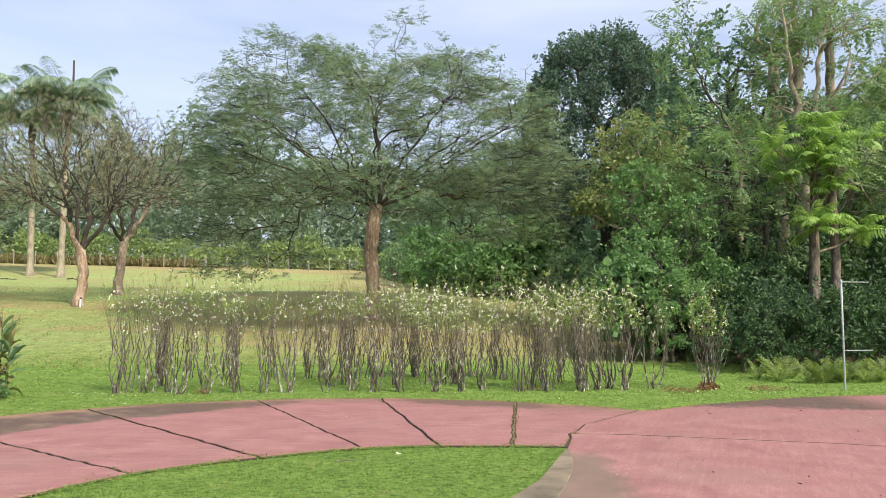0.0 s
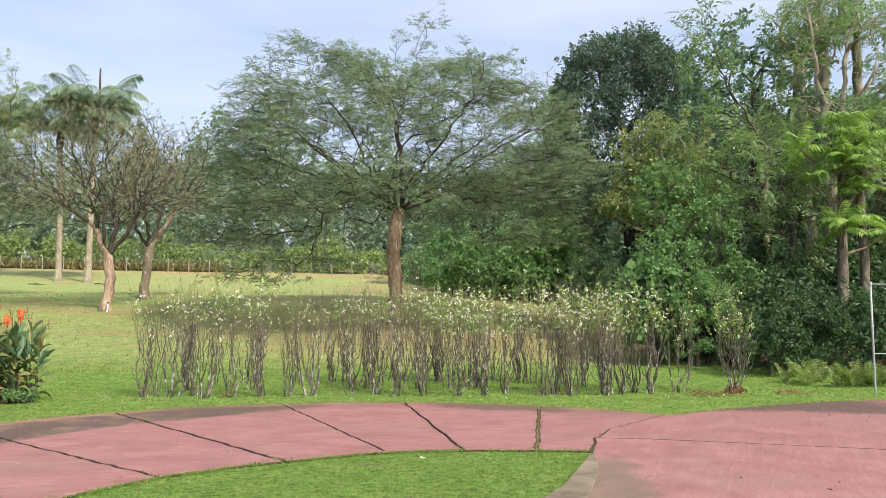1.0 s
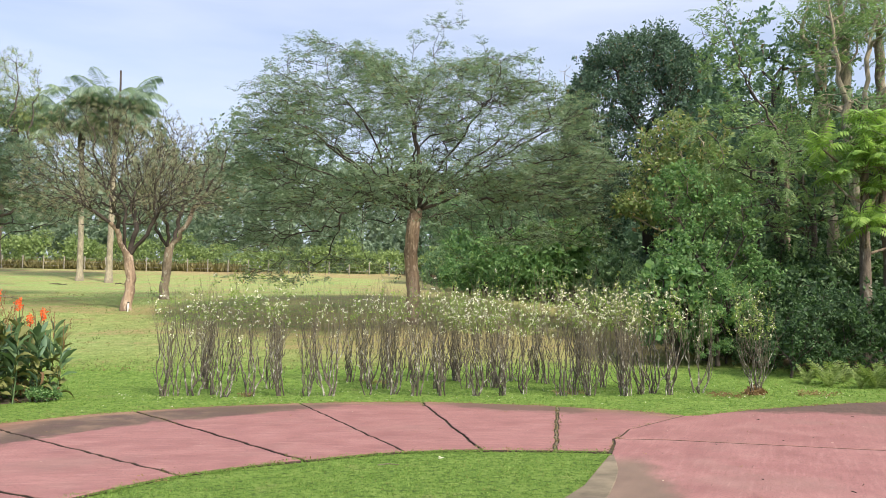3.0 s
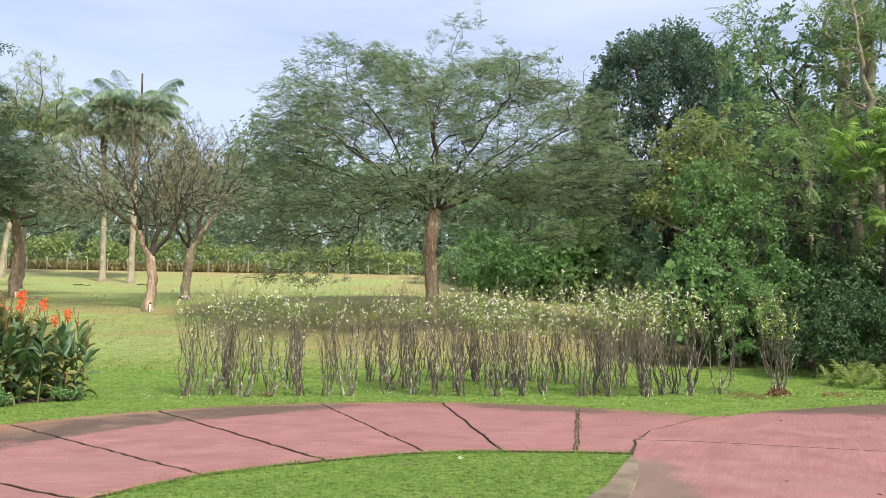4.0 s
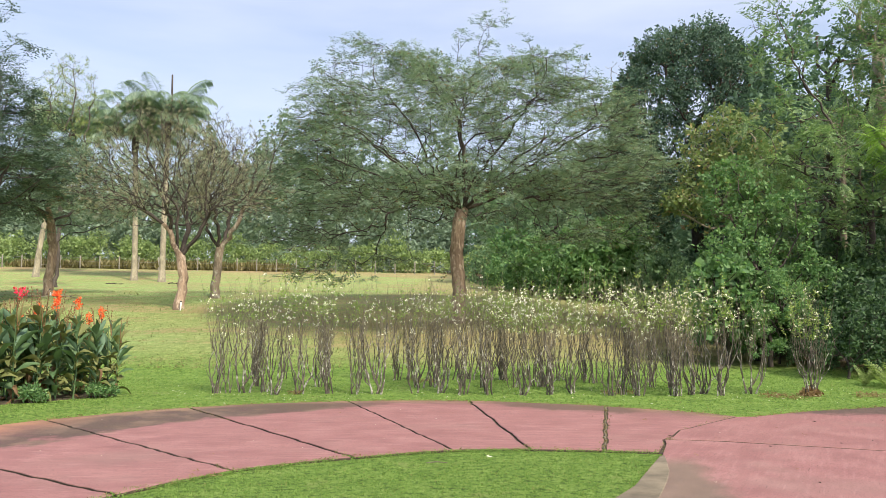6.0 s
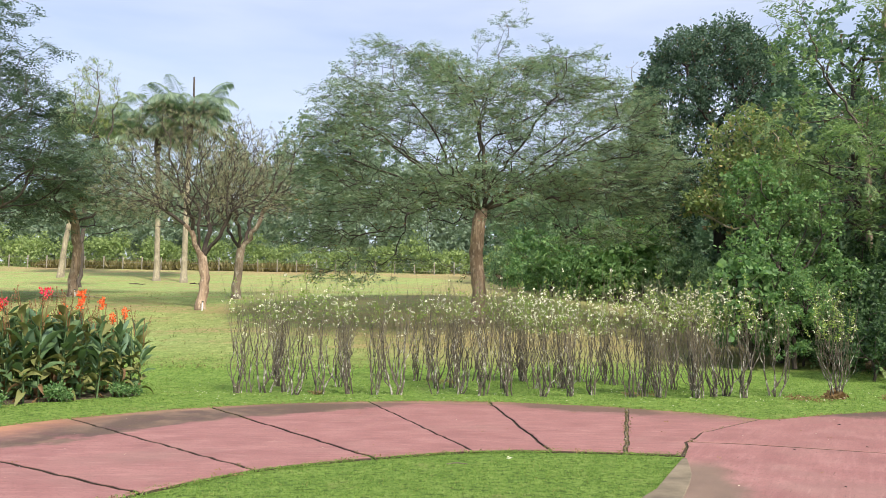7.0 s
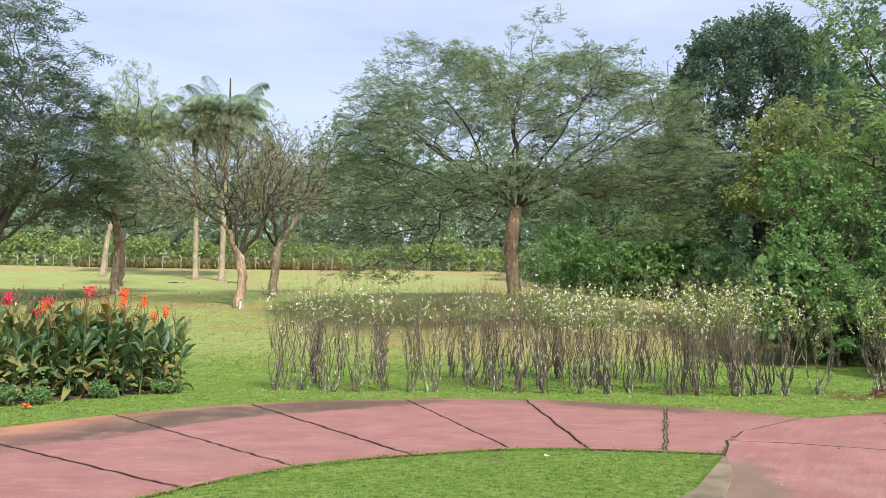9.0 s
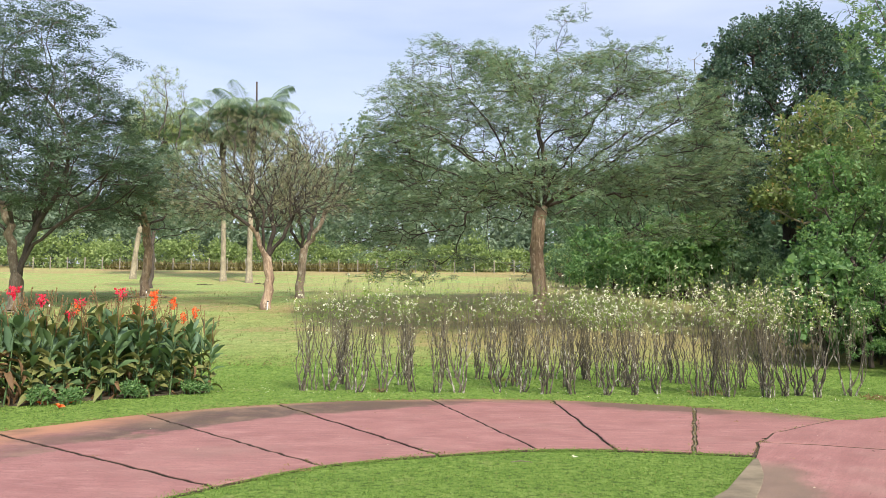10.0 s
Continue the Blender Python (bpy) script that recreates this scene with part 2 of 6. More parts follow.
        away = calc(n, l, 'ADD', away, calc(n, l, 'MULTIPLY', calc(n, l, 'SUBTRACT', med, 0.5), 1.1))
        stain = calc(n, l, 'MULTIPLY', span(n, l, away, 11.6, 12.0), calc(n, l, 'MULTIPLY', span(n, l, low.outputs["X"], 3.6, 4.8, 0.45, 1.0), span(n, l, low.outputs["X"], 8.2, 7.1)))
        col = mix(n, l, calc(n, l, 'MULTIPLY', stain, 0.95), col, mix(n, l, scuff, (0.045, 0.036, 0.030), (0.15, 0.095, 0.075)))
        corner = calc(n, l, 'ADD', calc(n, l, 'SUBTRACT', low.outputs["X"], calc(n, l, 'MULTIPLY', low.outputs["Y"], 0.14)), calc(n, l, 'MULTIPLY', calc(n, l, 'SUBTRACT', med, 0.5), 0.5))
        smear = calc(n, l, 'MULTIPLY', span(n, l, corner, 1.38, 1.08), calc(n, l, 'MULTIPLY', span(n, l, low.outputs["Y"], 7.6, 7.0), span(n, l, low.outputs["Y"], 4.2, 5.0)))
        col = mix(n, l, calc(n, l, 'MULTIPLY', smear, 0.85), col, mix(n, l, med, (0.08, 0.062, 0.05), (0.24, 0.18, 0.13)))
    col = mix(n, l, span(n, l, calc(n, l, 'MULTIPLY', low.outputs["Z"], -1.0), -0.0245, -0.018 if radial else -0.019, 0.0, 0.95), col, (0.045, 0.034, 0.024))
    l.new(col, b.inputs["Base Color"])
    l.new(span(n, l, med, 0.2, 0.8, 0.62, 0.85), b.inputs["Roughness"])
    b.inputs["Specular IOR Level"].default_value = 0.3
    bump(n, l, fine, 0.35, 0.006, b)
    return m


M_LAWN = ground_material()
M_PATH = paving_material("red_paving", True)
M_ROAD = paving_material("red_paving_road", False)
M_CONC = plain_material("weathered_concrete", (0.085, 0.068, 0.046), (0.25, 0.205, 0.140), 2.6, 0.9, 0, 0.01)
M_SOIL = plain_material("soil", (0.035, 0.027, 0.017), (0.085, 0.066, 0.040), 14.0, 0.95, 0, 0.02)
M_GRASS = leaf_material("grass_blades", (0.095, 0.175, 0.036), (0.180, 0.300, 0.066), (0.30, 0.43, 0.115), 0.40, 0.75, 3.2, (0.30, 0.30, 0.11), 0.05)
M_GRASS_DRY = leaf_material("sparse_lawn_blades", (0.10, 0.14, 0.045), (0.20, 0.25, 0.085), (0.36, 0.38, 0.16), 0.3, 0.7, 0.6, (0.30, 0.23, 0.11), 0.2)
M_WEED = leaf_material("dry_weeds", (0.10, 0.10, 0.035), (0.19, 0.17, 0.07), (0.30, 0.26, 0.13), 0.3, 0.7, 2.0)
M_STEEL = plain_material("galvanised_steel", (0.22, 0.25, 0.25), (0.36, 0.39, 0.39), 30.0, 0.5, 0.15)
M_BARK_RED = bark_material("reddish_bark", (0.115, 0.072, 0.050), (0.51, 0.375, 0.275), (0.54, 0.43, 0.34), 2.6, 0.40, 6.0)
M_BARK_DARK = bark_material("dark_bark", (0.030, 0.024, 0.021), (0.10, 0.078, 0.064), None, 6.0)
M_BARK_BROWN = bark_material("brown_bark", (0.042, 0.034, 0.030), (0.130, 0.106, 0.090), None, 6.0)
M_BARK_GREY = bark_material("grey_bark", (0.13, 0.10, 0.075), (0.34, 0.27, 0.20), (0.40, 0.38, 0.31), 6.0, 0.4)
M_BARK_WOOD = bark_material("grey_brown_bark", (0.075, 0.06, 0.046), (0.215, 0.175, 0.135), (0.27, 0.26, 0.21), 6.0, 0.35)
M_BARK_PALE = bark_material("pale_palm_bark", (0.20, 0.17, 0.12), (0.45, 0.40, 0.30), (0.17, 0.15, 0.12), 4.0, 0.35, 3.0)
M_STEM = bark_material("lichened_stems", (0.042, 0.036, 0.028), (0.185, 0.158, 0.122), (0.62, 0.61, 0.54), 9.0, 0.42, 12.0)
M_TWIG = bark_material("twigs", (0.135, 0.115, 0.080), (0.33, 0.29, 0.205), None, 20.0)
M_LEAF_UMBRELLA = leaf_material("umbrella_leaves", (0.105, 0.162, 0.115), (0.195, 0.275, 0.190), (0.320, 0.400, 0.270), 0.52, 0.5, 0.35, (0.24, 0.15, 0.06), 0.04)
M_LEAF_SPARSE = leaf_material("sparse_leaves", (0.18, 0.185, 0.125), (0.29, 0.290, 0.195), (0.40, 0.395, 0.27), 0.45, 0.6, 0.5, (0.33, 0.25, 0.17), 0.10)
M_LEAF_DEEP = leaf_material("deep_green_leaves", (0.068, 0.127, 0.086), (0.127, 0.215, 0.138), (0.220, 0.325, 0.196), 0.40, 0.6, 0.4, (0.16, 0.11, 0.06), 0.03)
M_LEAF_DOME = leaf_material("dark_glossy_leaves", (0.042, 0.080, 0.062), (0.080, 0.140, 0.100), (0.140, 0.215, 0.150), 0.35, 0.65, 0.4, (0.15, 0.12, 0.07), 0.04)
M_LEAF_MID = leaf_material("mid_green_leaves", (0.097, 0.171, 0.097), (0.171, 0.281, 0.149), (0.286, 0.402, 0.199), 0.45, 0.55, 0.5)
M_LEAF_FEATHER = leaf_material("feathery_leaves", (0.105, 0.180, 0.085), (0.185, 0.290, 0.125), (0.300, 0.410, 0.180), 0.5, 0.55, 0.5)
M_LEAF_FRESH = leaf_material("fresh_green_leaves", (0.080, 0.165, 0.066), (0.152, 0.285, 0.112), (0.280, 0.420, 0.170), 0.48, 0.55, 0.6)
# Undergrowth leaves: the shade under the trees is painted in as darker green.
M_LEAF_UNDER_SHADED = leaf_material("shaded_undergrowth_leaves", (0.026, 0.056, 0.028), (0.056, 0.110, 0.048), (0.125, 0.215, 0.085), 0.38, 0.6, 0.9)
M_LEAF_YELLOW = leaf_material("yellowing_leaves", (0.125, 0.188, 0.072), (0.228, 0.306, 0.120), (0.395, 0.445, 0.185), 0.42, 0.5, 0.6, (0.45, 0.36, 0.16), 0.09)
M_LEAF_BRIGHT = leaf_material("bright_pinnate_leaves", (0.150, 0.270, 0.060), (0.260, 0.420, 0.100), (0.400, 0.560, 0.170), 0.50, 0.45, 0.6)
M_LEAF_SHADE = leaf_material("shade_tree_leaves", (0.050, 0.089, 0.069), (0.097, 0.152, 0.107), (0.168, 0.226, 0.158), 0.40, 0.5, 0.4)
# Far wood: distance haze is put into the leaf colour, paler and bluer.
M_LEAF_FAR_HAZED = leaf_material("hazed_far_wood_leaves", (0.125, 0.185, 0.140), (0.215, 0.295, 0.215), (0.340, 0.425, 0.305), 0.45, 0.6, 0.10)
M_LEAF_SCRUB = leaf_material("scrub_leaves", (0.150, 0.215, 0.095), (0.275, 0.370, 0.155), (0.430, 0.520, 0.230), 0.5, 0.6, 0.14)
M_LEAF_PALM = leaf_material("palm_leaves", (0.170, 0.240, 0.190), (0.280, 0.370, 0.290), (0.420, 0.520, 0.410), 0.55, 0.5, 0.5)
M_LEAF_HEDGE = leaf_material("shrub_leaves", (0.130, 0.215, 0.050), (0.270, 0.390, 0.095), (0.480, 0.590, 0.180), 0.5, 0.5, 1.2)
M_LEAF_FERN = leaf_material("fern_leaves", (0.120, 0.180, 0.050), (0.210, 0.285, 0.090), (0.330, 0.400, 0.150), 0.45, 0.5, 0.8)
M_LEAF_CANNA = leaf_material("canna_leaves", (0.050, 0.100, 0.048), (0.100, 0.175, 0.078), (0.190, 0.270, 0.125), 0.35, 0.6, 1.4, (0.20, 0.19, 0.10), 0.12)
M_LEAF_CANNA_BLUE = leaf_material("blue_green_canna_leaves", (0.060, 0.125, 0.080), (0.115, 0.200, 0.125), (0.19, 0.29, 0.18), 0.3, 0.6, 1.4)
M_LEAF_CANNA_OLIVE = leaf_material("olive_canna_leaves", (0.09, 0.10, 0.035), (0.17, 0.185, 0.065), (0.28, 0.28, 0.11), 0.3, 0.6, 1.4, (0.15, 0.095, 0.05), 0.10)
M_LEAF_DRYING = leaf_material("withered_leaves", (0.14, 0.08, 0.04), (0.24, 0.15, 0.07), (0.34, 0.24, 0.12), 0.25, 0.7, 1.0)
M_LEAF_DEAD = leaf_material("dead_canna_leaves", (0.09, 0.05, 0.025), (0.16, 0.095, 0.05), (0.27, 0.18, 0.09), 0.3, 0.7, 3.0)
M_PETAL = leaf_material("cream_petals", (0.80, 0.80, 0.55), (0.88, 0.88, 0.70), (0.92, 0.92, 0.82), 0.35, 0.6, 1.0)
M_FLOWER_RED = leaf_material("red_petals", (0.70, 0.02, 0.06), (0.85, 0.04, 0.10), (0.92, 0.10, 0.16), 0.3, 0.5, 2.0)
M_FLOWER_ORANGE = leaf_material("orange_petals", (0.78, 0.085, 0.025), (0.88, 0.16, 0.045), (0.92, 0.26, 0.08), 0.3, 0.5, 2.0)
M_WHITE = plain_material("white_plastic", (0.62, 0.62, 0.60), (0.80, 0.80, 0.78), 12.0, 0.6)
M_BLACK = plain_material("black_plastic", (0.015, 0.015, 0.015), (0.04, 0.04, 0.04), 20.0, 0.5)
M_WIRE = plain_material("fence_wire", (0.25, 0.25, 0.24), (0.36, 0.36, 0.34), 10.0, 0.6, 0.4)
M_POST = plain_material("fence_post", (0.17, 0.155, 0.125), (0.30, 0.275, 0.225), 9.0, 0.9)


# ---------------------------------------------------------------- building helpers
rng = np.random.default_rng(7)


def mesh_object(name, verts, quads, mat, parent=None, label="", smooth=False):
    """One mesh object out of arrays of corners and four-sided faces."""
    me = bpy.data.meshes.new(name)
    verts = np.ascontiguousarray(verts, dtype=np.float32)
    quads = np.ascontiguousarray(quads, dtype=np.int32)
    me.vertices.add(len(verts))
    me.vertices.foreach_set("co", verts.ravel())
    me.loops.add(quads.size)
    me.loops.foreach_set("vertex_index", quads.ravel())
    me.polygons.add(len(quads))
    me.polygons.foreach_set("loop_start", np.arange(0, quads.size, 4, dtype=np.int32))
    if smooth:
        me.polygons.foreach_set("use_smooth", np.ones(len(quads), dtype=bool))
    me.update(calc_edges=True)
    me.materials.append(mat)
    ob = new(name, me)
    if parent:
        ob.parent = parent
    if label:
        tagged(ob, label)
    return ob


def part(name, bm, mat, parent, label=""):
    me = bpy.data.meshes.new(name)
    bm.to_mesh(me)
    bm.free()
    me.materials.append(mat)
    ob = new(name, me)
    ob.parent = parent
    if label:
        tagged(ob, label)
    return ob


def thing(name, m, label, category, group="", kind=""):
    ob = new(name)
    ob.empty_display_size = 0.2
    ob.matrix_basis = m
    return tagged(ob, label, category, group, kind)


class Pile:
    """Gathers corners and faces of many pieces for one mesh."""

    def __init__(self):
        self.v, self.q, self.n = [], [], 0

    def add(self, v, q):
        self.v.append(v)
        self.q.append(q + self.n)
        self.n += len(v)

    def tube(self, pts, radii, sides=6):
        pts, radii = np.asarray(pts, float), np.asarray(radii, float)
        t = np.gradient(pts, axis=0)
        t /= np.linalg.norm(t, axis=1)[:, None] + 1e-9
        ref = np.array((0.31, 0.95, 0.05)) if abs(t[0, 2]) > 0.5 else np.array((0.05, 0.1, 1.0))
        u = np.cross(t, ref)
        u /= np.linalg.norm(u, axis=1)[:, None] + 1e-9
        w = np.cross(t, u)
        a = np.arange(sides) * 2 * np.pi / sides
        ring = u[:, None] * np.cos(a)[None, :, None] + w[:, None] * np.sin(a)[None, :, None]
        v = (pts[:, None] + ring * radii[:, None, None]).reshape(-1, 3)
        i = np.arange(len(pts) - 1)[:, None] * sides + np.arange(sides)[None]
        j = np.arange(len(pts) - 1)[:, None] * sides + (np.arange(sides)[None] + 1) % sides
        self.add(v, np.stack([i, j, j + sides, i + sides], -1).reshape(-1, 4))

    def out(self, name, mat, parent=None, label="", smooth=False):
        return mesh_object(name, np.concatenate(self.v), np.concatenate(self.q), mat, parent, label, smooth)


def leaf_quad(base, along, side, length, width, sag=0.0):
    """A pointed leaf of one four-sided face."""
    base, along, side = np.asarray(base, float), np.asarray(along, float), np.asarray(side, float)
    m = base + along * length * 0.45
    return np.array([base, m + side * width / 2, base + along * length + np.array((0, 0, -sag)), m - side * width / 2])


def tuft(count, seed, width=0.42, spread=1.0):
    """A bunch of simple leaves about a twig's tip, of about unit size."""
    r = np.random.default_rng(seed)
    v = []
    for k in range(count):
        a = k * 2.4 + r.uniform(-0.4, 0.4)
        d = np.array((math.cos(a) * spread, 0.35 + r.uniform(-0.5, 0.8), math.sin(a) * spread))
        d /= np.linalg.norm(d)
        s = np.cross(d, r.normal(size=3))
        s /= np.linalg.norm(s)
        L = r.uniform(0.55, 1.0)
        v.append(leaf_quad(d * 0.12 + np.array((0, r.uniform(-0.4, 0.2), 0)), d, s, L, L * width, 0.08))
    v = np.concatenate(v)
    return v, np.arange(len(v)).reshape(-1, 4)


def scatter(pile, template, pos, along, size, r, roll=0.5, up=1.0):
    """Copies of a template (its length along y) at many places; up: how flat they lie."""
    tv, tq = template
    n = len(pos)
    if n == 0:
        return
    y = along / (np.linalg.norm(along, axis=1)[:, None] + 1e-9)
    z0 = (np.array((0, 0, 1.0)) * up if isinstance(up, (int, float)) else np.array(up)) + r.normal(size=(n, 3)) * roll
    x = np.cross(y, z0)
    x /= np.linalg.norm(x, axis=1)[:, None] + 1e-9
    z = np.cross(x, y)
    size = np.broadcast_to(size, (n,))
    v = (x[:, None] * tv[None, :, 0:1] + y[:, None] * tv[None, :, 1:2] + z[:, None] * tv[None, :, 2:3]) * size[:, None, None] + pos[:, None]
    q = tq[None] + (np.arange(n) * len(tv))[:, None, None]
    pile.add(v.reshape(-1, 3), q.reshape(-1, 4))


def grow(stem, targets, step, bias, r, bend=0.35, boughs=()):
    """Branches that join each target to the nearest part of the tree, short ways from the root preferred. Returns nodes and parents."""
    T = np.array(targets, float)
    P = [np.array(p, float) for p in stem]
    par = [-1] + list(range(len(stem) - 1))
    length = [0.0]
    for a, b in zip(P[:-1], P[1:]):
        length.append(length[-1] + float(np.linalg.norm(b - a)))
    first = max(1, int(len(stem) * 0.62)) if not boughs else len(stem) - 1
    top = length[first]
    for line in boughs:
        i = len(stem) - 1
        for p in stem_line([P[i]] + list(line), step, r, 0.045)[1:]:
            P.append(np.array(p, float))
            par.append(i)
            length.append(length[i] + float(np.linalg.norm(P[-1] - P[i])))
            i = len(P) - 1
    cost = np.full(len(T), 1e9)
    who = np.zeros(len(T), int)
    left = np.ones(len(T), bool)

    def offer(ids):
        A = np.array([P[i] for i in ids])
        C = np.linalg.norm(T[:, None] - A[None], axis=2) + bias * np.array([max(0.0, length[i] - top) for i in ids])[None]
        k = C.argmin(1)
        c = C[np.arange(len(T)), k]
        u = c < cost
        cost[u], who[u] = c[u], np.array(ids)[k[u]]

    offer(list(range(first, len(P))))
    for _ in range(len(T)):
        j = int(np.where(left, cost, 1e18).argmin())
        left[j] = False
        i = int(who[j])
        a, b = P[i], T[j]
        d = float(np.linalg.norm(b - a))
        back = P[i] - P[par[i]] if par[i] >= 0 else np.array((0, 0, 1.0))
        back = back / (np.linalg.norm(back) + 1e-9)
        ctrl = a + back * d * bend + (b - a) * 0.25
        k = max(1, int(round(d / step)))
        ids = []
        for q in range(1, k + 1):
            u = q / k
            p = a * (1 - u) ** 2 + ctrl * 2 * u * (1 - u) + b * u * u
            if q < k:
                p = p + r.normal(size=3) * step * 0.13
            P.append(p)
            par.append(i)
            length.append(length[i] + float(np.linalg.norm(p - P[i])))
            i = len(P) - 1
            ids.append(i)
        offer(ids)
    return np.array(P), np.array(par)


def thicken(P, par, tip, base_r, power=2.2):
    """Radii by the number of tips that each node carries, and those numbers."""
    tips = np.zeros(len(P), int)
    for i in range(len(P) - 1, -1, -1):
        tips[i] = max(tips[i], 1)
        if par[i] >= 0:
            tips[par[i]] += tips[i]
    R = tip * tips ** (1 / power)
    return tip + (R - tip) * (base_r - tip) / max(R[0] - tip, 1e-6), tips


def limbs(P, par, R, pile, twig_pile, flare=0.0, split=0.0, min_r=0.0):
    """Tubes along the branches, each chain continuing into its thickest child; thin chains go to the second pile."""
    n = len(P)
    best = -np.ones(n, int)
    for i in range(1, n):
        p = par[i]
        if best[p] < 0 or R[i] > R[best[p]]:
            best[p] = i
    heads = [0] + [i for i in range(1, n) if best[par[i]] != i]
    for h in heads:
        chain = ([par[h]] if par[h] >= 0 else []) + [h]
        while best[chain[-1]] >= 0:
            chain.append(best[chain[-1]])
        if len(chain) < 2 or (par[h] >= 0 and R[h] < min_r):
            continue
        rad = R[chain].copy()
        if par[h] >= 0:
            rad[0] = min(rad[0], rad[1] * 1.25)
        elif flare:
            z = P[chain][:, 2] - P[0][2]
            rad = rad * (1 + flare * np.exp(-z / 0.35))
        rad[-1] *= 0.35
        big = rad.max()
        sides = 12 if big > 0.12 else 7 if big > 0.04 else 4
        if par[h] < 0:
            cut = max(2, int((rad > split).sum()) + 1)
            pile.tube(P[chain[:cut]], rad[:cut], sides)
            if len(chain) - cut >= 1:
                twig_pile.tube(P[chain[cut - 1:]], rad[cut - 1:], 7)
        else:
            twig_pile.tube(P[chain], rad, sides)


def stem_line(points, step, r, wob=0.03):
    """A crooked line of even steps through a few points."""
    pts = [np.array(p, float) for p in points]
    out = [pts[0]]
    for a, b in zip(pts[:-1], pts[1:]):
        k = max(1, int(round(np.linalg.norm(b - a) / step)))
        for j in range(1, k + 1):
            out.append(a + (b - a) * j / k + r.normal(size=3) * wob * (1, 1, 0.2))
    return out


def tree(name, place, label, stem, targets, seed, step, bias, base_r, bark, leafmat, template, leaf_size, per_tip,
         tip=0.012, leaf_tips=2, up=1.0, roll=0.5, droop=0.0, group="", category="tree", flare=0.3, limb_bark=None, jitter=0.25, wob=0.03, power=2.2, boughs=(), flat=1.0, min_r=0.0):
    r = np.random.default_rng(seed)
    ob = thing(name, place, label, category, group)
    P, par = grow(stem_line(stem, step, r, wob), targets, step, bias, r, 0.35, boughs)
    R, tips = thicken(P, par, tip, base_r, power)
    wood, twig = Pile(), Pile()
    limbs(P, par, R, wood, twig if limb_bark else wood, flare, base_r * 0.5, min_r)
    wood.out("trunk", bark, ob, smooth=True)
    if twig.n:
        tagged(twig.out("branch_mass", limb_bark, ob, "dark branching limbs", smooth=True), kind="stuff")
    thin = np.where(tips <= leaf_tips)[0]
    idx = np.repeat(thin, per_tip)
    d = P[idx] - P[par[idx]]
    d /= np.linalg.norm(d, axis=1)[:, None] + 1e-9
    d = d + r.normal(size=d.shape) * 0.75 + np.array((0, 0, -droop))
    d[:, 2] *= flat
    crown = Pile()
    pos = P[idx] + r.normal(size=d.shape) * jitter * step
    if isinstance(template, list):
        for k, tm in enumerate(template):
            s = np.arange(len(idx)) % len(template) == k
            scatter(crown, tm, pos[s], d[s], leaf_size * r.uniform(0.65, 1.2, s.sum()), r, roll, up)
    else:
        scatter(crown, template, pos, d, leaf_size * r.uniform(0.65, 1.2, len(idx)), r, roll, up)
    if crown.n:
        crown.out("crown", leafmat, ob)
    return ob


def dome(n, r, cx, cy, cz, rx, ry, rz, inner=0.6, lo=-0.35):
    """Points in the outer part of an uneven dome."""
    out = []
    while len(out) < n:
        d = r.normal(size=3)
        d /= np.linalg.norm(d)
        if d[2] < lo:
            continue
        s = inner + (1 - inner) * r.random() ** 0.6
        lump = 0.86 + 0.28 * noise.noise(Vector(d * 2.3) + Vector((cx, cy, n)))
        out.append((cx + d[0] * rx * s * lump, cy + d[1] * ry * s * lump, cz + d[2] * rz * s * lump))
    return np.array(out)


def blob_leaves(pile, r, cx, cy, cz, rx, ry, rz, n, size, template_set):
    d = r.normal(size=(n, 3))
    d /= np.linalg.norm(d, axis=1)[:, None]
    d[:, 2] = np.where(d[:, 2] < -0.55, -d[:, 2], d[:, 2])
    d[:, 1] = np.where(d[:, 1] > 0.45, -d[:, 1], d[:, 1])
    lump = np.array([0.80 + 0.42 * noise.noise(Vector(q) * 2.6 + Vector((cx, cy, cz))) for q in d])
    s = (0.72 + 0.28 * r.random(n)) * lump
    p = np.stack([cx + d[:, 0] * rx * s, cy + d[:, 1] * ry * s, cz + d[:, 2] * rz * s], 1)
    for k, tm in enumerate(template_set):
        m = np.arange(n) % len(template_set) == k
        scatter(pile, tm, p[m], d[m] + r.normal(size=(m.sum(), 3)) * 0.6, size * r.uniform(0.6, 1.25, m.sum()), r, 0.8, 0.7)


# ---------------------------------------------------------------- ground
PROFILE_Y = np.array((-400.0, 17.0, 20.0, 27.0, 30.0, 36.0, 60.0, 80.0, 110.0, 300.0, 900.0))
PROFILE_Z = np.array((0.0, 0.0, 0.22, 1.04, 1.55, 2.2, 3.75, 5.75, 8.0, 13.0, 16.0))


def height(x, y):
    x, y = np.asarray(x, float), np.asarray(y, float)
    z = np.interp(y, PROFILE_Y, PROFILE_Z)
    t = np.clip((y - 40) / 40, 0, 1)
    side = -0.016 * np.clip(x + 20, -60, 45) * t * t * (3 - 2 * t)
    right = -0.6 * np.clip((x - 4) / 8, 0, 1) * np.clip((y - 18) / 8, 0, 1)
    return z + side + right


def hz(x, y):
    return float(height(x, y))


def spaced(near, far, step, ratio):
    out, s, v = [near], step, near
    while v < far:
        v += s
        s *= ratio
        out.append(v)
    return out


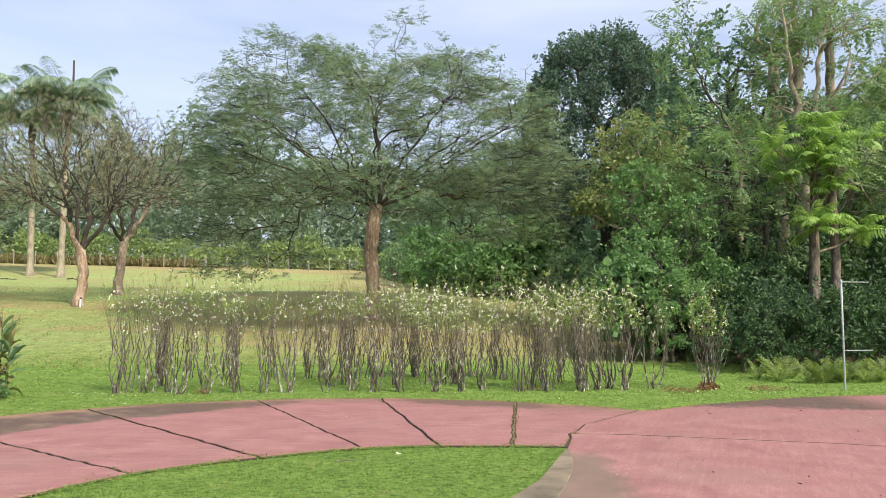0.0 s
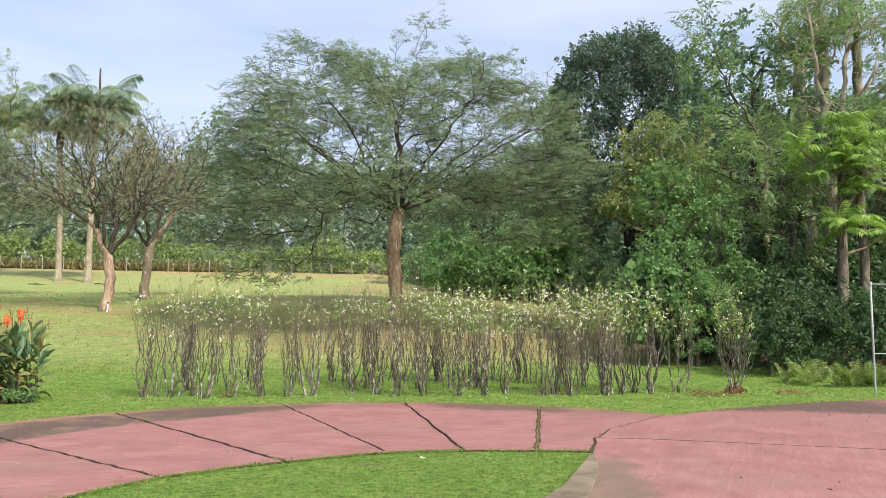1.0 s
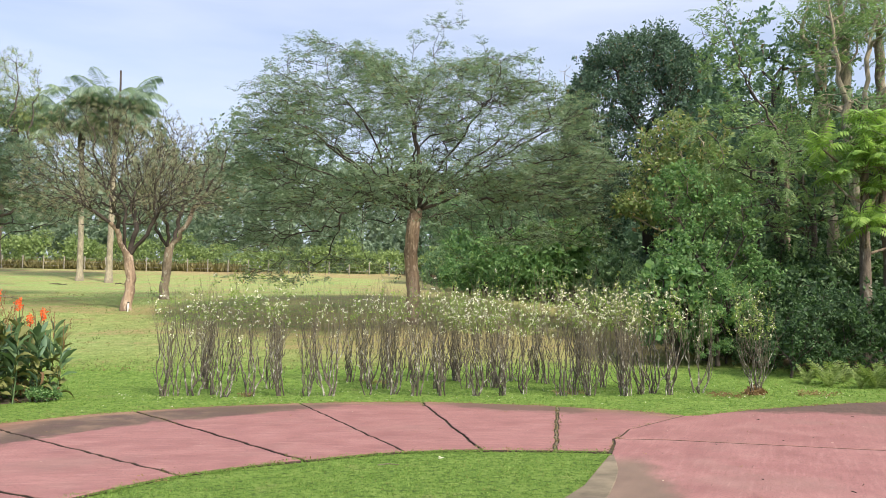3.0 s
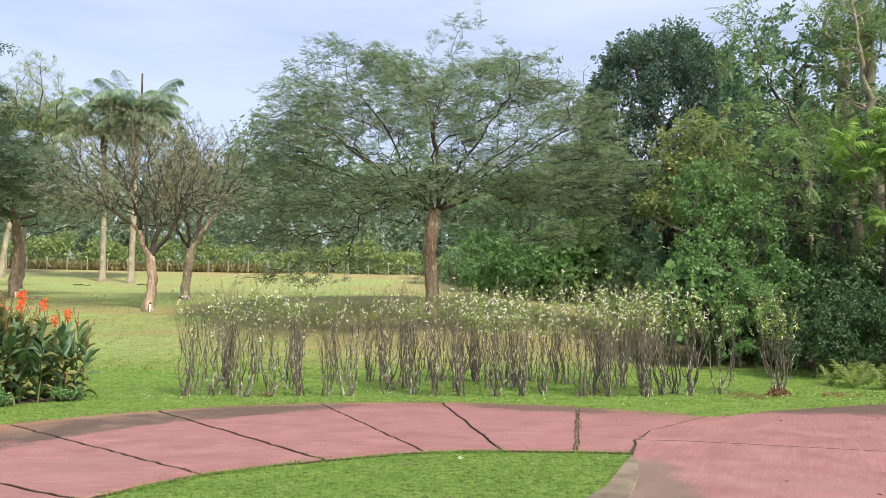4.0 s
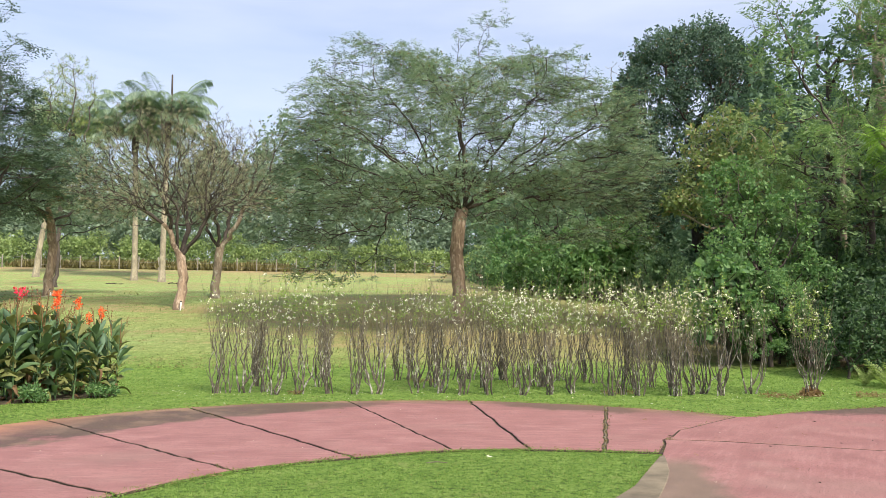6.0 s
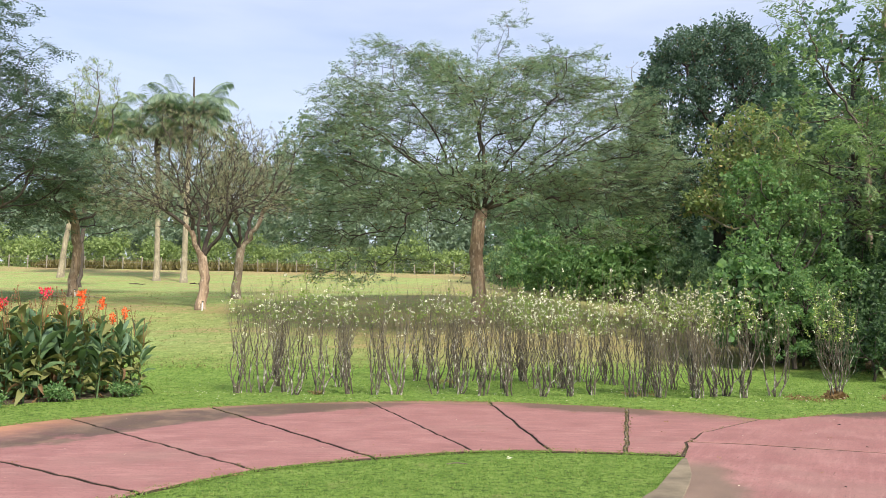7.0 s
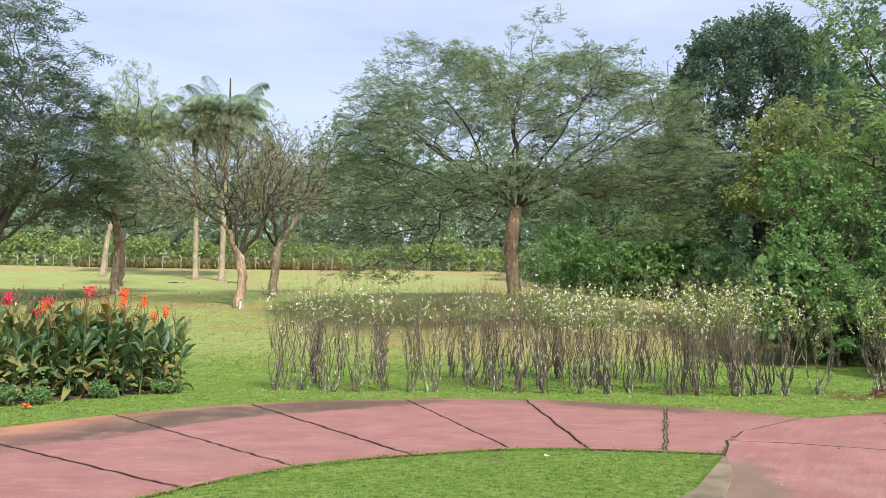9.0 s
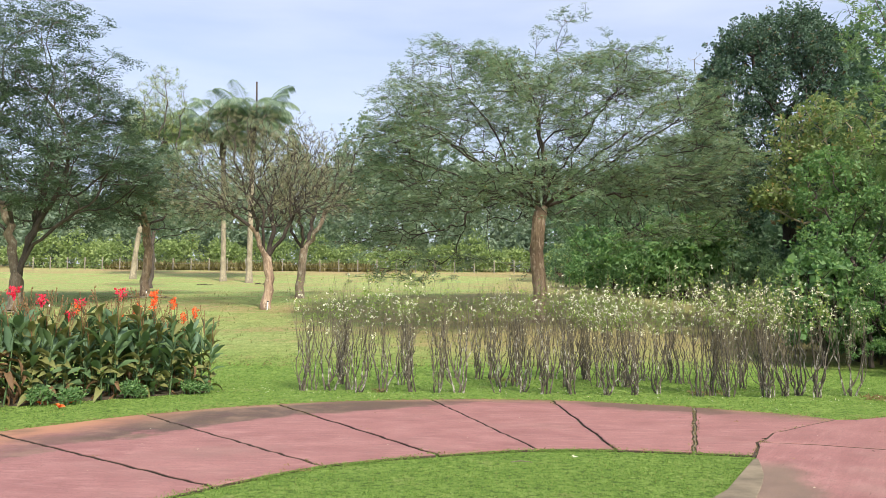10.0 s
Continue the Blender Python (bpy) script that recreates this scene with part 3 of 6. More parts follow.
def build_ground():
    xs = spaced(0.0, 900.0, 0.9, 1.06)
    xs = np.array([-v for v in xs[:0:-1]] + xs)
    ys = np.array([-v for v in spaced(0.0, 300.0, 3.0, 1.3)[:0:-1]] + spaced(0.0, 900.0, 0.7, 1.035))
    X, Y = np.meshgrid(xs, ys)
    Z = height(X, Y)
    for i in range(X.shape[0]):
        for j in range(X.shape[1]):
            if 17 < Y[i, j] < 80 and abs(X[i, j]) < 60:
                Z[i, j] += 0.10 * noise.noise(Vector((X[i, j] * 0.22, Y[i, j] * 0.22, 0)))
    v = np.stack([X, Y, Z], -1).reshape(-1, 3)
    w = len(xs)
    a = np.arange(len(ys) - 1)[:, None] * w + np.arange(w - 1)[None]
    q = np.stack([a, a + 1, a + 1 + w, a + w], -1).reshape(-1, 4)
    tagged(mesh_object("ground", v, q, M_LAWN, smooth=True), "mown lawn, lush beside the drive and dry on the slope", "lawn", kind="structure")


build_ground()


# ---------------------------------------------------------------- paving
def prism(outline, z0, z1, bev=0.012):
    bm = bmesh.new()
    f = bm.faces.new([bm.verts.new((x, y, z1)) for x, y in outline])
    if f.normal.z < 0:
        f.normal_flip()
    g = bmesh.ops.extrude_face_region(bm, geom=[f])
    for e in g["geom"]:
        if isinstance(e, bmesh.types.BMVert):
            e.co.z = z0
    bmesh.ops.recalc_face_normals(bm, faces=bm.faces)
    top = [e for e in bm.edges if all(v.co.z > z1 - 1e-5 for v in e.verts)]
    bmesh.ops.bevel(bm, geom=top, offset=bev, segments=1, affect='EDGES', profile=0.5)
    return bm


def arc_point(c, rad, ang):
    return (c.x + rad * math.cos(ang), c.y + rad * math.sin(ang))


def outer_r(a):
    return R_OUT + 0.035 * math.sin(a * 9.0) + 0.02 * math.sin(a * 23.0)


def inner_r(a):
    return R_IN + 0.03 * math.sin(a * 11.0 + 1)


def ang(c, p):
    return math.atan2(p[1] - c.y, p[0] - c.x)


def crooked(a, b, n, amp, seed):
    """Points of a cracked, slightly wandering joint."""
    r = random.Random(seed)
    a, b = Vector(a), Vector(b)
    nrm = Vector((-(b - a).y, (b - a).x)).normalized()
    return [a.lerp(b, k / n) + nrm * (r.uniform(-amp, amp) if 0 < k < n else 0) for k in range(n + 1)]


JOINTS = [((2.20, 11.45), (1.49, 7.84)), ((0.16, 11.95), (0.74, 7.88)), ((-1.68, 11.90), (-0.05, 7.80)),
          ((-3.75, 10.90), (-1.02, 7.42)), ((-5.35, 9.82), (-1.98, 6.75)), ((-6.35, 8.15), (-2.60, 5.84)),
          ((-6.50, 6.2), (-2.95, 4.9)), ((-6.3, 4.4), (-3.1, 4.0))]

pave = thing("pavement", pose(0, 0, 0), "curved red-painted concrete drive in cracked slabs", "pavement", kind="structure")


def build_drive():
    far = [(3.72, 10.38)] + [j[0] for j in JOINTS]
    near = [(1.99, 7.66)] + [j[1] for j in JOINTS]
    for k in range(len(JOINTS)):
        gap, wide = (0.004 if k == 0 else 0.024 if k == 1 else 0.015 if k < 4 else 0.020), (0.022 if k == 0 else 0.015 if k < 3 else 0.020)
        a0, a1 = ang(OUTER, far[k]), ang(OUTER, far[k + 1])
        b0, b1 = ang(INNER, near[k]), ang(INNER, near[k + 1])
        a1 = a1 + 2 * math.pi if a1 < 0 else a1
        b1 = b1 + 2 * math.pi if b1 < 0 else b1
        b0 = b0 + 2 * math.pi if b0 < -1 else b0
        out = [arc_point(OUTER, outer_r(a0 + (a1 - a0) * i / 12), a0 + (a1 - a0) * i / 12) for i in range(13)]
        inn = [arc_point(INNER, inner_r(b0 + (b1 - b0) * i / 12), b0 + (b1 - b0) * i / 12) for i in range(13)]
        left = crooked(out[-1], inn[-1], 22 if k == 0 else 34, 0.012 if k == 0 else 0.016, k + 1)
        right = crooked(out[0], inn[0], 22 if k == 1 else 34, (0.0, 0.012, 0.016)[min(k, 2)], k)
        if k == 0:
            right = [Vector(p) for p in (out[0], (3.19, 9.80), (2.80, 9.36), (2.62, 9.17), (2.40, 8.69), (2.25, 8.50), (2.20, 8.24), inn[0])]
        if k == 0:
            fill = random.Random(17)
            wide_at = [fill.uniform(0.004, 0.012) for _ in left]
            edge_l = [p + Vector((-w, 0.0)) for p, w in zip(left, wide_at)]
            edge_r = [p + Vector((w, 0.0)) for p, w in zip(left, wide_at)]
            part("joint_filler", prism(edge_l + edge_r[::-1], -0.10, 0.019, 0.002), M_CONC, pave, "cracked grey mortar in the joint")
        c = Vector(((out[6][0] + inn[6][0]) / 2, (out[6][1] + inn[6][1]) / 2))
        nl = Vector((-(left[-1] - left[0]).y, (left[-1] - left[0]).x)).normalized()
        nr = Vector((-(right[-1] - right[0]).y, (right[-1] - right[0]).x)).normalized()
        nl = nl if nl.dot(c - left[0]) > 0 else -nl
        nr = nr if nr.dot(c - right[0]) > 0 else -nr
        left = [p + nl * wide * (0.6 + 0.4 * abs(math.sin(i * 1.7 + k))) for i, p in enumerate(left)]
        right = [p + nr * gap for p in right]
        ring = [Vector(p) for p in out[1:-1]] + left + [Vector(p) for p in inn[-2:0:-1]] + right[::-1]
        part("slab", prism(ring, -0.10, 0.024 + 0.003 * (k % 2), 0.008), M_PATH, pave)


build_drive()
bed = prism([arc_point(OUTER, R_OUT - 0.1, radians(a)) for a in range(46, 190, 6)] + [arc_point(INNER, R_IN + 0.08, radians(a)) for a in range(172, 76, -6)], -0.15, 0.005, 0.001)
part("bed", bed, M_SOIL, pave, "dark soil and weeds in the joints")

part("bed", prism([(3.60, 10.30), (3.95, 10.30), (2.6, 8.2), (8.0, 6.2), (7.9, 5.9), (2.2, 7.9), (2.05, 7.75), (1.85, 7.75), (2.1, 8.5), (2.5, 9.2)], -0.15, 0.007, 0.001), M_SOIL, pave)

road = thing("road", pose(0, 0, 0), "wide red-painted concrete road with faint cracks", "road", kind="structure")
FAR_EDGE = [(3.74, 10.36), (4.0, 10.40), (4.45, 10.68), (5.0, 11.0), (5.5, 11.2), (6.1, 11.44), (6.76, 11.72), (7.6, 11.87), (8.53, 11.98), (12.0, 12.6), (22.0, 14.0), (40.0, 15.0)]
upper = [(2.29, 8.52), (2.42, 8.70), (2.64, 9.18), (2.82, 9.35), (3.21, 9.79)] + FAR_EDGE + [(40.0, -4.5), (5.31, 7.50), (4.9, 7.69), (3.69, 8.13), (2.85, 8.44)]
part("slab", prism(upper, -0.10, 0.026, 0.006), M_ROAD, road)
lower = [(2.01, 7.62), (2.21, 8.22), (2.27, 8.49), (2.85, 8.375), (3.69, 8.075), (4.9, 7.635), (5.31, 7.44), (40.0, -4.57), (40, -12), (-9.4, -12), (-3.4, -1.4), (0.3, 3.75), (0.93, 4.85), (1.30, 5.6), (1.56, 6.2), (1.82, 7.1)]
part("slab", prism(lower, -0.10, 0.026, 0.006), M_ROAD, road)
strip = [(2.01, 7.55), (1.94, 7.2), (1.85, 6.8), (1.72, 6.4), (1.57, 6.0), (1.40, 5.6), (1.20, 5.2), (1.00, 4.85), (0.42, 3.9), (-3.3, -1.3), (-9.3, -11.8), (-9.75, -11.6), (-3.7, -1.05), (0.1, 3.9), (0.72, 5.0), (1.07, 5.65), (1.41, 6.22), (1.64, 6.77), (1.95, 7.50)]
part("edging", prism(strip, -0.10, 0.030, 0.005), M_CONC, road, "bare weathered concrete edging")


def lace(seed, ribs=3, per=5, size=0.19, slim=0.42):
    """A flat open spray of many small leaflets, of about unit size along y."""
    r = np.random.default_rng(seed)
    v = []
    for k in range(ribs):
        a = (k - (ribs - 1) / 2) * 0.62 + r.uniform(-0.12, 0.12)
        w = np.array((math.sin(a), math.cos(a), r.uniform(-0.12, 0.12)))
        L = r.uniform(0.6, 1.0)
        for j in range(per):
            p = w * L * (0.2 + 0.8 * j / per) + r.normal(size=3) * (0.02, 0.02, 0.03)
            sx = 1 if j % 2 else -1
            d = np.array((sx * math.cos(a), -sx * math.sin(a), -0.1)) * 0.8 + w * 0.55 + r.normal(size=3) * 0.12
            d /= np.linalg.norm(d)
            side = np.cross(d, (0, 0, 1.0)) + r.normal(size=3) * 0.2
            side /= np.linalg.norm(side)
            q = size * r.uniform(0.75, 1.3)
            v.append(leaf_quad(p, d, side, q * 1.5, q * 1.5 * slim, 0.01))
    v = np.concatenate(v)
    return v, np.arange(len(v)).reshape(-1, 4)


def arching(pairs, leaflet, slim, start_deg, end_deg, start=0.12, lean=0.35, hang=0.3):
    """A pinnate leaf of unit length along y whose rib bends from one slope to another, its leaflets hanging."""
    n = 40
    th = np.radians(np.linspace(start_deg, end_deg, n))
    rib = np.concatenate([np.zeros((1, 3)), np.cumsum(np.stack([0 * th, np.cos(th), np.sin(th)], 1) / n, axis=0)])
    v = []
    for j in range(pairs):
        u = start + (1 - start) * j / pairs
        i = int(u * n)
        p, t = rib[i], rib[min(i + 1, n)] - rib[i]
        t = t / np.linalg.norm(t)
        L = leaflet * (0.4 + 0.6 * math.sin(math.pi * (0.12 + 0.8 * u)))
        for sx in (-1, 1):
            d = np.array((sx, 0, -hang)) + t * lean
            d /= np.linalg.norm(d)
            side = np.cross(d, np.cross(t, (1.0, 0, 0)))
            side /= np.linalg.norm(side)
            v.append(leaf_quad(p, d, side, L, L * slim, 0.12 * L))
    w = np.array((0.012, 0, 0))
    for j in range(0, n, 8):
        p, q = rib[j] - (0, 0, 0.003), rib[j + 8] - (0, 0, 0.003)
        v.append(np.array((p - w, p + w, q + w, q - w)))
    v = np.concatenate(v)
    return v, np.arange(len(v)).reshape(-1, 4)


# ---------------------------------------------------------------- templates of leaves
T_FEATHER = [lace(s, 3, 6, 0.155, 0.44) for s in (1, 2, 3)]
T_LACE_BIG = [lace(s, 3, 6, 0.17, 0.34) for s in (4, 5, 6)]
T_TUFTS_FEW = [tuft(4, s, 0.5) for s in (11, 12, 13)]
T_TUFTS_FAR = [tuft(3, s, 0.58) for s in (21, 22, 23)]
T_SPARSE = [lace(s, 2, 4, 0.20, 0.40) for s in (31, 32, 33)]
T_TUFTS = [tuft(6, s) for s in (1, 2, 3)]
T_TUFTS_BROAD = [tuft(5, s, 0.62) for s in (4, 5, 6)]


# ---------------------------------------------------------------- central umbrella tree
def sprays(centres, each, wide, r, sag=0.12):
    """Flat layered clouds of points round the given centres."""
    out = []
    for c in np.asarray(centres, float):
        o = r.normal(size=(each, 2)) * wide * r.uniform(0.75, 1.25)
        z = -sag * (o ** 2).sum(1) + r.normal(size=each) * 0.07
        out.append(np.column_stack([c[0] + o[:, 0], c[1] + o[:, 1], c[2] + z]))
    return np.concatenate(out)


def umbrella_tree():
    """Flat tiers of foliage on an umbrella's shell, open between the upper tiers and the skirt, so that the dark limbs show."""
    r = np.random.default_rng(11)
    shell = []
    while len(shell) < 300:
        d = r.normal(size=3)
        d[2] = abs(d[2])
        d /= np.linalg.norm(d)
        lump = 1 + 0.16 * noise.noise(Vector(d * 2.6) + Vector((3, 1, 7)))
        x, y = 0.35 + 6.2 * d[0] * lump, 5.4 * d[1] * lump
        z = 4.5 + (5.3 - 0.10 * x) * d[2] ** 0.80 * lump
        z -= 1.0 * math.exp(-((x - 0.6) / 0.9) ** 2)
        if 5.0 < z < 7.2 and r.random() < 0.30 * max(0.0, 1 - abs(x - 0.2) / 6.0) ** 0.5:
            continue
        if z > 7.3 and r.random() < 0.30:
            z -= r.uniform(0.3, 1.3)
        shell.append((x, y, z))
    A = sprays(shell, 24, 0.52, r, 0.26)
    skirt = sprays(np.concatenate([dome(56, r, 0.3, -0.6, 4.4, 6.4, 5.6, 1.3, 0.40, -0.5),
                                   [(-0.9, -3.9, 4.5), (0.3, -4.3, 4.3), (1.5, -3.8, 4.6), (-2.2, -3.6, 4.4), (-1.6, -4.4, 3.9), (3.3, -4.0, 4.3), (4.2, -3.5, 4.1), (2.6, -4.4, 5.0), (-3.4, -3.2, 4.0)]]), 19, 0.6, r)
    hang = sprays(np.stack([r.normal(-4.7, 1.0, 30), r.normal(-1, 1.2, 30), r.uniform(1.5, 4.4, 30)], 1), 17, 0.5, r)
    right = sprays(np.stack([r.uniform(3.0, 6.3, 40), r.uniform(-4.4, 1.8, 40), r.uniform(2.9, 5.4, 40)], 1), 17, 0.55, r, 0.2)
    spire = np.stack([r.normal(0.5, 0.55, 46), r.normal(0, 0.4, 46), r.uniform(8.6, 11.7, 46)], 1)
    spire[:, 0] += (spire[:, 2] - 8.6) * 0.27
    T = np.concatenate([A, skirt, hang, right, spire])
    tree("umbrella_tree", pose(0, 27, hz(0, 27) - 0.05), "spreading umbrella-shaped tree with reddish trunk and feathery leaves on the lawn",
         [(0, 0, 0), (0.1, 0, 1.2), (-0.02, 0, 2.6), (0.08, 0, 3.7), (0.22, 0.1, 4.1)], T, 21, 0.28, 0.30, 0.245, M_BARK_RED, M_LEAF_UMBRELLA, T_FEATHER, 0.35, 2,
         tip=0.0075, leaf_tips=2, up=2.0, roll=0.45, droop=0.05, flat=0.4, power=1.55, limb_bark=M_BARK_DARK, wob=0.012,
         boughs=[[(1.2 * math.cos(a), 1.1 * math.sin(a), 4.5 + 0.25 * j), (2.9 * math.cos(a + 0.15), 2.5 * math.sin(a + 0.15), 5.3 + 0.5 * j), (4.7 * math.cos(a + 0.1), 3.9 * math.sin(a + 0.1), 6.0 + 0.75 * j)]
                 for a, j in ((0.1, 0), (0.5, 2), (1.2, 2), (1.9, 1), (2.6, 2), (3.1, 0), (3.5, 1.5), (4.1, 2), (4.6, 1), (5.2, 2), (5.7, 0.5), (6.1, 1.5))] + [[(0.3, 0, 5.6), (0.1, 0.1, 7.2), (0.5, 0, 8.8), (1.2, 0, 10.8)]])


umbrella_tree()


# ---------------------------------------------------------------- trees on the lawn
def lawn_trees():
    r = np.random.default_rng(12)
    T = np.concatenate([dome(2900, r, -0.4, 0, 4.4, 4.5, 3.7, 4.9, 0.25, -0.14), dome(200, r, -1.2, 0, 3.8, 3.3, 2.6, 0.7, 0.4, -0.8)])
    tree("bare_tree", pose(-11.04, 30, hz(-11.04, 30) - 0.05), "half-bare tree with a forked reddish trunk on the lawn",
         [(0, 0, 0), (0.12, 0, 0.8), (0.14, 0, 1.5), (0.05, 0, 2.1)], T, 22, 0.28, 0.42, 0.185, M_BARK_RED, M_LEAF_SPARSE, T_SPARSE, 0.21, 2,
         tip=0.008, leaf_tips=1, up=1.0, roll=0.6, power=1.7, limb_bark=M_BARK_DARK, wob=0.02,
         boughs=[[(-0.2, 0, 2.9), (-0.15, 0.05, 4.0), (-1.1, -0.2, 5.1), (-2.2, 0, 6.1)], [(0.55, 0, 2.8), (1.0, 0.1, 3.7), (0.9, 0, 5.0), (1.6, 0.2, 6.6)], [(0.1, 0.5, 3.2), (-0.3, 1.2, 4.8), (0.0, 1.9, 6.3)], [(-0.5, -0.4, 3.4), (-1.9, -0.8, 4.3), (-3.0, -0.8, 5.0)]])
    T = np.concatenate([dome(1500, r, 0.7, 0, 4.4, 3.7, 3.1, 4.6, 0.25, -0.12), np.stack([r.normal(3.1, 0.5, 70), r.normal(0, 0.4, 70), r.uniform(5.5, 8.6, 70)], 1)])
    tree("bare_tree", pose(-11.2, 35, hz(-11.2, 35) - 0.05), "half-bare grey-brown tree with crooked limbs on the lawn",
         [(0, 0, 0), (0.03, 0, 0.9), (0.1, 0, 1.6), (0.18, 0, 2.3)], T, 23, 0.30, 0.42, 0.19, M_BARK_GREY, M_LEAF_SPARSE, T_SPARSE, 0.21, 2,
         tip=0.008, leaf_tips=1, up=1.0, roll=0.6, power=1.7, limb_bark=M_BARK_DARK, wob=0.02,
         boughs=[[(-0.4, 0, 3.2), (-1.1, 0.1, 4.5), (-1.5, 0, 6.0)], [(0.75, 0, 3.1), (1.4, 0, 4.4), (2.4, 0, 6.0), (3.1, 0, 8.0)], [(0.4, 0.6, 3.6), (0.4, 1.2, 5.4), (0.9, 1.4, 7.0)], [(0.2, -0.6, 3.6), (0.0, -1.3, 5.2)]])
    T = np.concatenate([sprays(dome(225, r, -0.7, 0, 6.6, 7.1, 6.0, 8.4, 0.45, -0.25), 14, 0.6, r, 0.2), sprays(dome(32, r, -0.5, 0, 4.8, 6.0, 5.4, 1.3, 0.4, -0.9), 17, 0.7, r)])
    tree("shade_tree", pose(-22.15, 30, hz(-22.15, 30) - 0.05), "large dark leafy tree with several pale stems on the lawn",
         [(0, 0, 0), (0.03, 0, 0.6), (0.08, 0, 1.2)], T, 24, 0.36, 0.38, 0.28, M_BARK_GREY, M_LEAF_SHADE, T_FEATHER, 0.60, 2,
         tip=0.008, up=1.9, roll=0.45, droop=0.1, flat=0.45, power=1.8, limb_bark=M_BARK_BROWN,
         boughs=[[(-0.15, 0, 2.2), (-0.4, 0, 3.6), (-1.2, 0, 5.4), (-1.6, 0, 8.0)], [(0.35, 0, 2.2), (0.7, 0.2, 3.6), (1.6, 0.4, 5.2), (2.4, 0, 7.5)], [(0.1, 0.4, 2.4), (0.2, 1.0, 4.2), (0.3, 1.8, 7.0)], [(0.9, -0.2, 2.8), (2.4, -0.3, 3.8), (3.8, -0.4, 4.6)]])
    T = sprays(dome(64, r, 0.1, 0, 4.9, 4.1, 3.6, 3.3, 0.35, -0.5), 19, 0.6, r)
    tree("lawn_tree", pose(-19.55, 36, hz(-19.55, 36) - 0.05), "rounded green tree with a thick dark trunk on the lawn",
         [(0, 0, 0), (0.05, 0, 1.2), (0.12, 0, 2.4), (0.0, 0, 3.4)], T, 25, 0.36, 0.4, 0.21, M_BARK_RED, M_LEAF_UMBRELLA, T_FEATHER, 0.44, 2,
         tip=0.008, up=1.4, roll=0.5, power=1.8, limb_bark=M_BARK_DARK)
    T = dome(330, r, 0.2, 0, 10.6, 2.8, 2.4, 5.6, 0.35, -0.9)
    tree("slender_tree", pose(-25.6, 48, hz(-25.6, 48) - 0.05), "tall thin-leaved tree behind the lawn trees",
         [(0, 0, 0), (0.05, 0, 3), (0.12, 0, 6), (0.4, 0, 9)], T, 26, 0.45, 0.4, 0.13, M_BARK_BROWN, M_LEAF_YELLOW, T_FEATHER, 0.40, 2,
         tip=0.012, up=0.8, roll=0.6)


lawn_trees()


# ---------------------------------------------------------------- palms
def frond(length, rise, droop, seed):
    """An arching pinnate palm leaf growing along y."""
    r = np.random.default_rng(seed)
    pile = Pile()
    n = 16
    u = np.linspace(0, 1, n)
    pts = np.stack([0.06 * np.sin(u * 3 + seed), length * (u - 0.12 * u * u), length * (rise * u - droop * u * u)], 1)
    pile.tube(pts, 0.045 * (1 - 0.85 * u), 4)
    t = np.gradient(pts, axis=0)
    t /= np.linalg.norm(t, axis=1)[:, None]
    for k in np.linspace(0.14, 0.99, 44):
        p = np.array([np.interp(k, u, pts[:, c]) for c in range(3)])
        d = np.array([np.interp(k, u, t[:, c]) for c in range(3)])
        L = length * 0.25 * (0.45 + 0.75 * math.sin(math.pi * min(0.97, k * 0.9 + 0.1)))
        for sx in (-1, 1):
            way = np.array((sx * 0.85, 0, -0.25 - 0.3 * r.random())) + d * 0.55
            way /= np.linalg.norm(way)
            side = np.cross(way, np.array((0, 0, 1.0)))
            side /= np.linalg.norm(side)
            pile.add(leaf_quad(p, way, side, L * r.uniform(0.8, 1.1), 0.09, 0.30 * L), np.arange(4)[None])
    return pile


FRONDS = [frond(3.9, 1.05, 0.85, 1), frond(3.7, 1.5, 1.15, 2), frond(3.9, 0.55, 0.75, 3), frond(3.4, 2.0, 1.1, 4)]
FROND_MESHES = []
for fr in FRONDS:
    tmp = fr.out("frond", M_LEAF_PALM)
    FROND_MESHES.append(tmp.data)
    bpy.data.objects.remove(tmp)


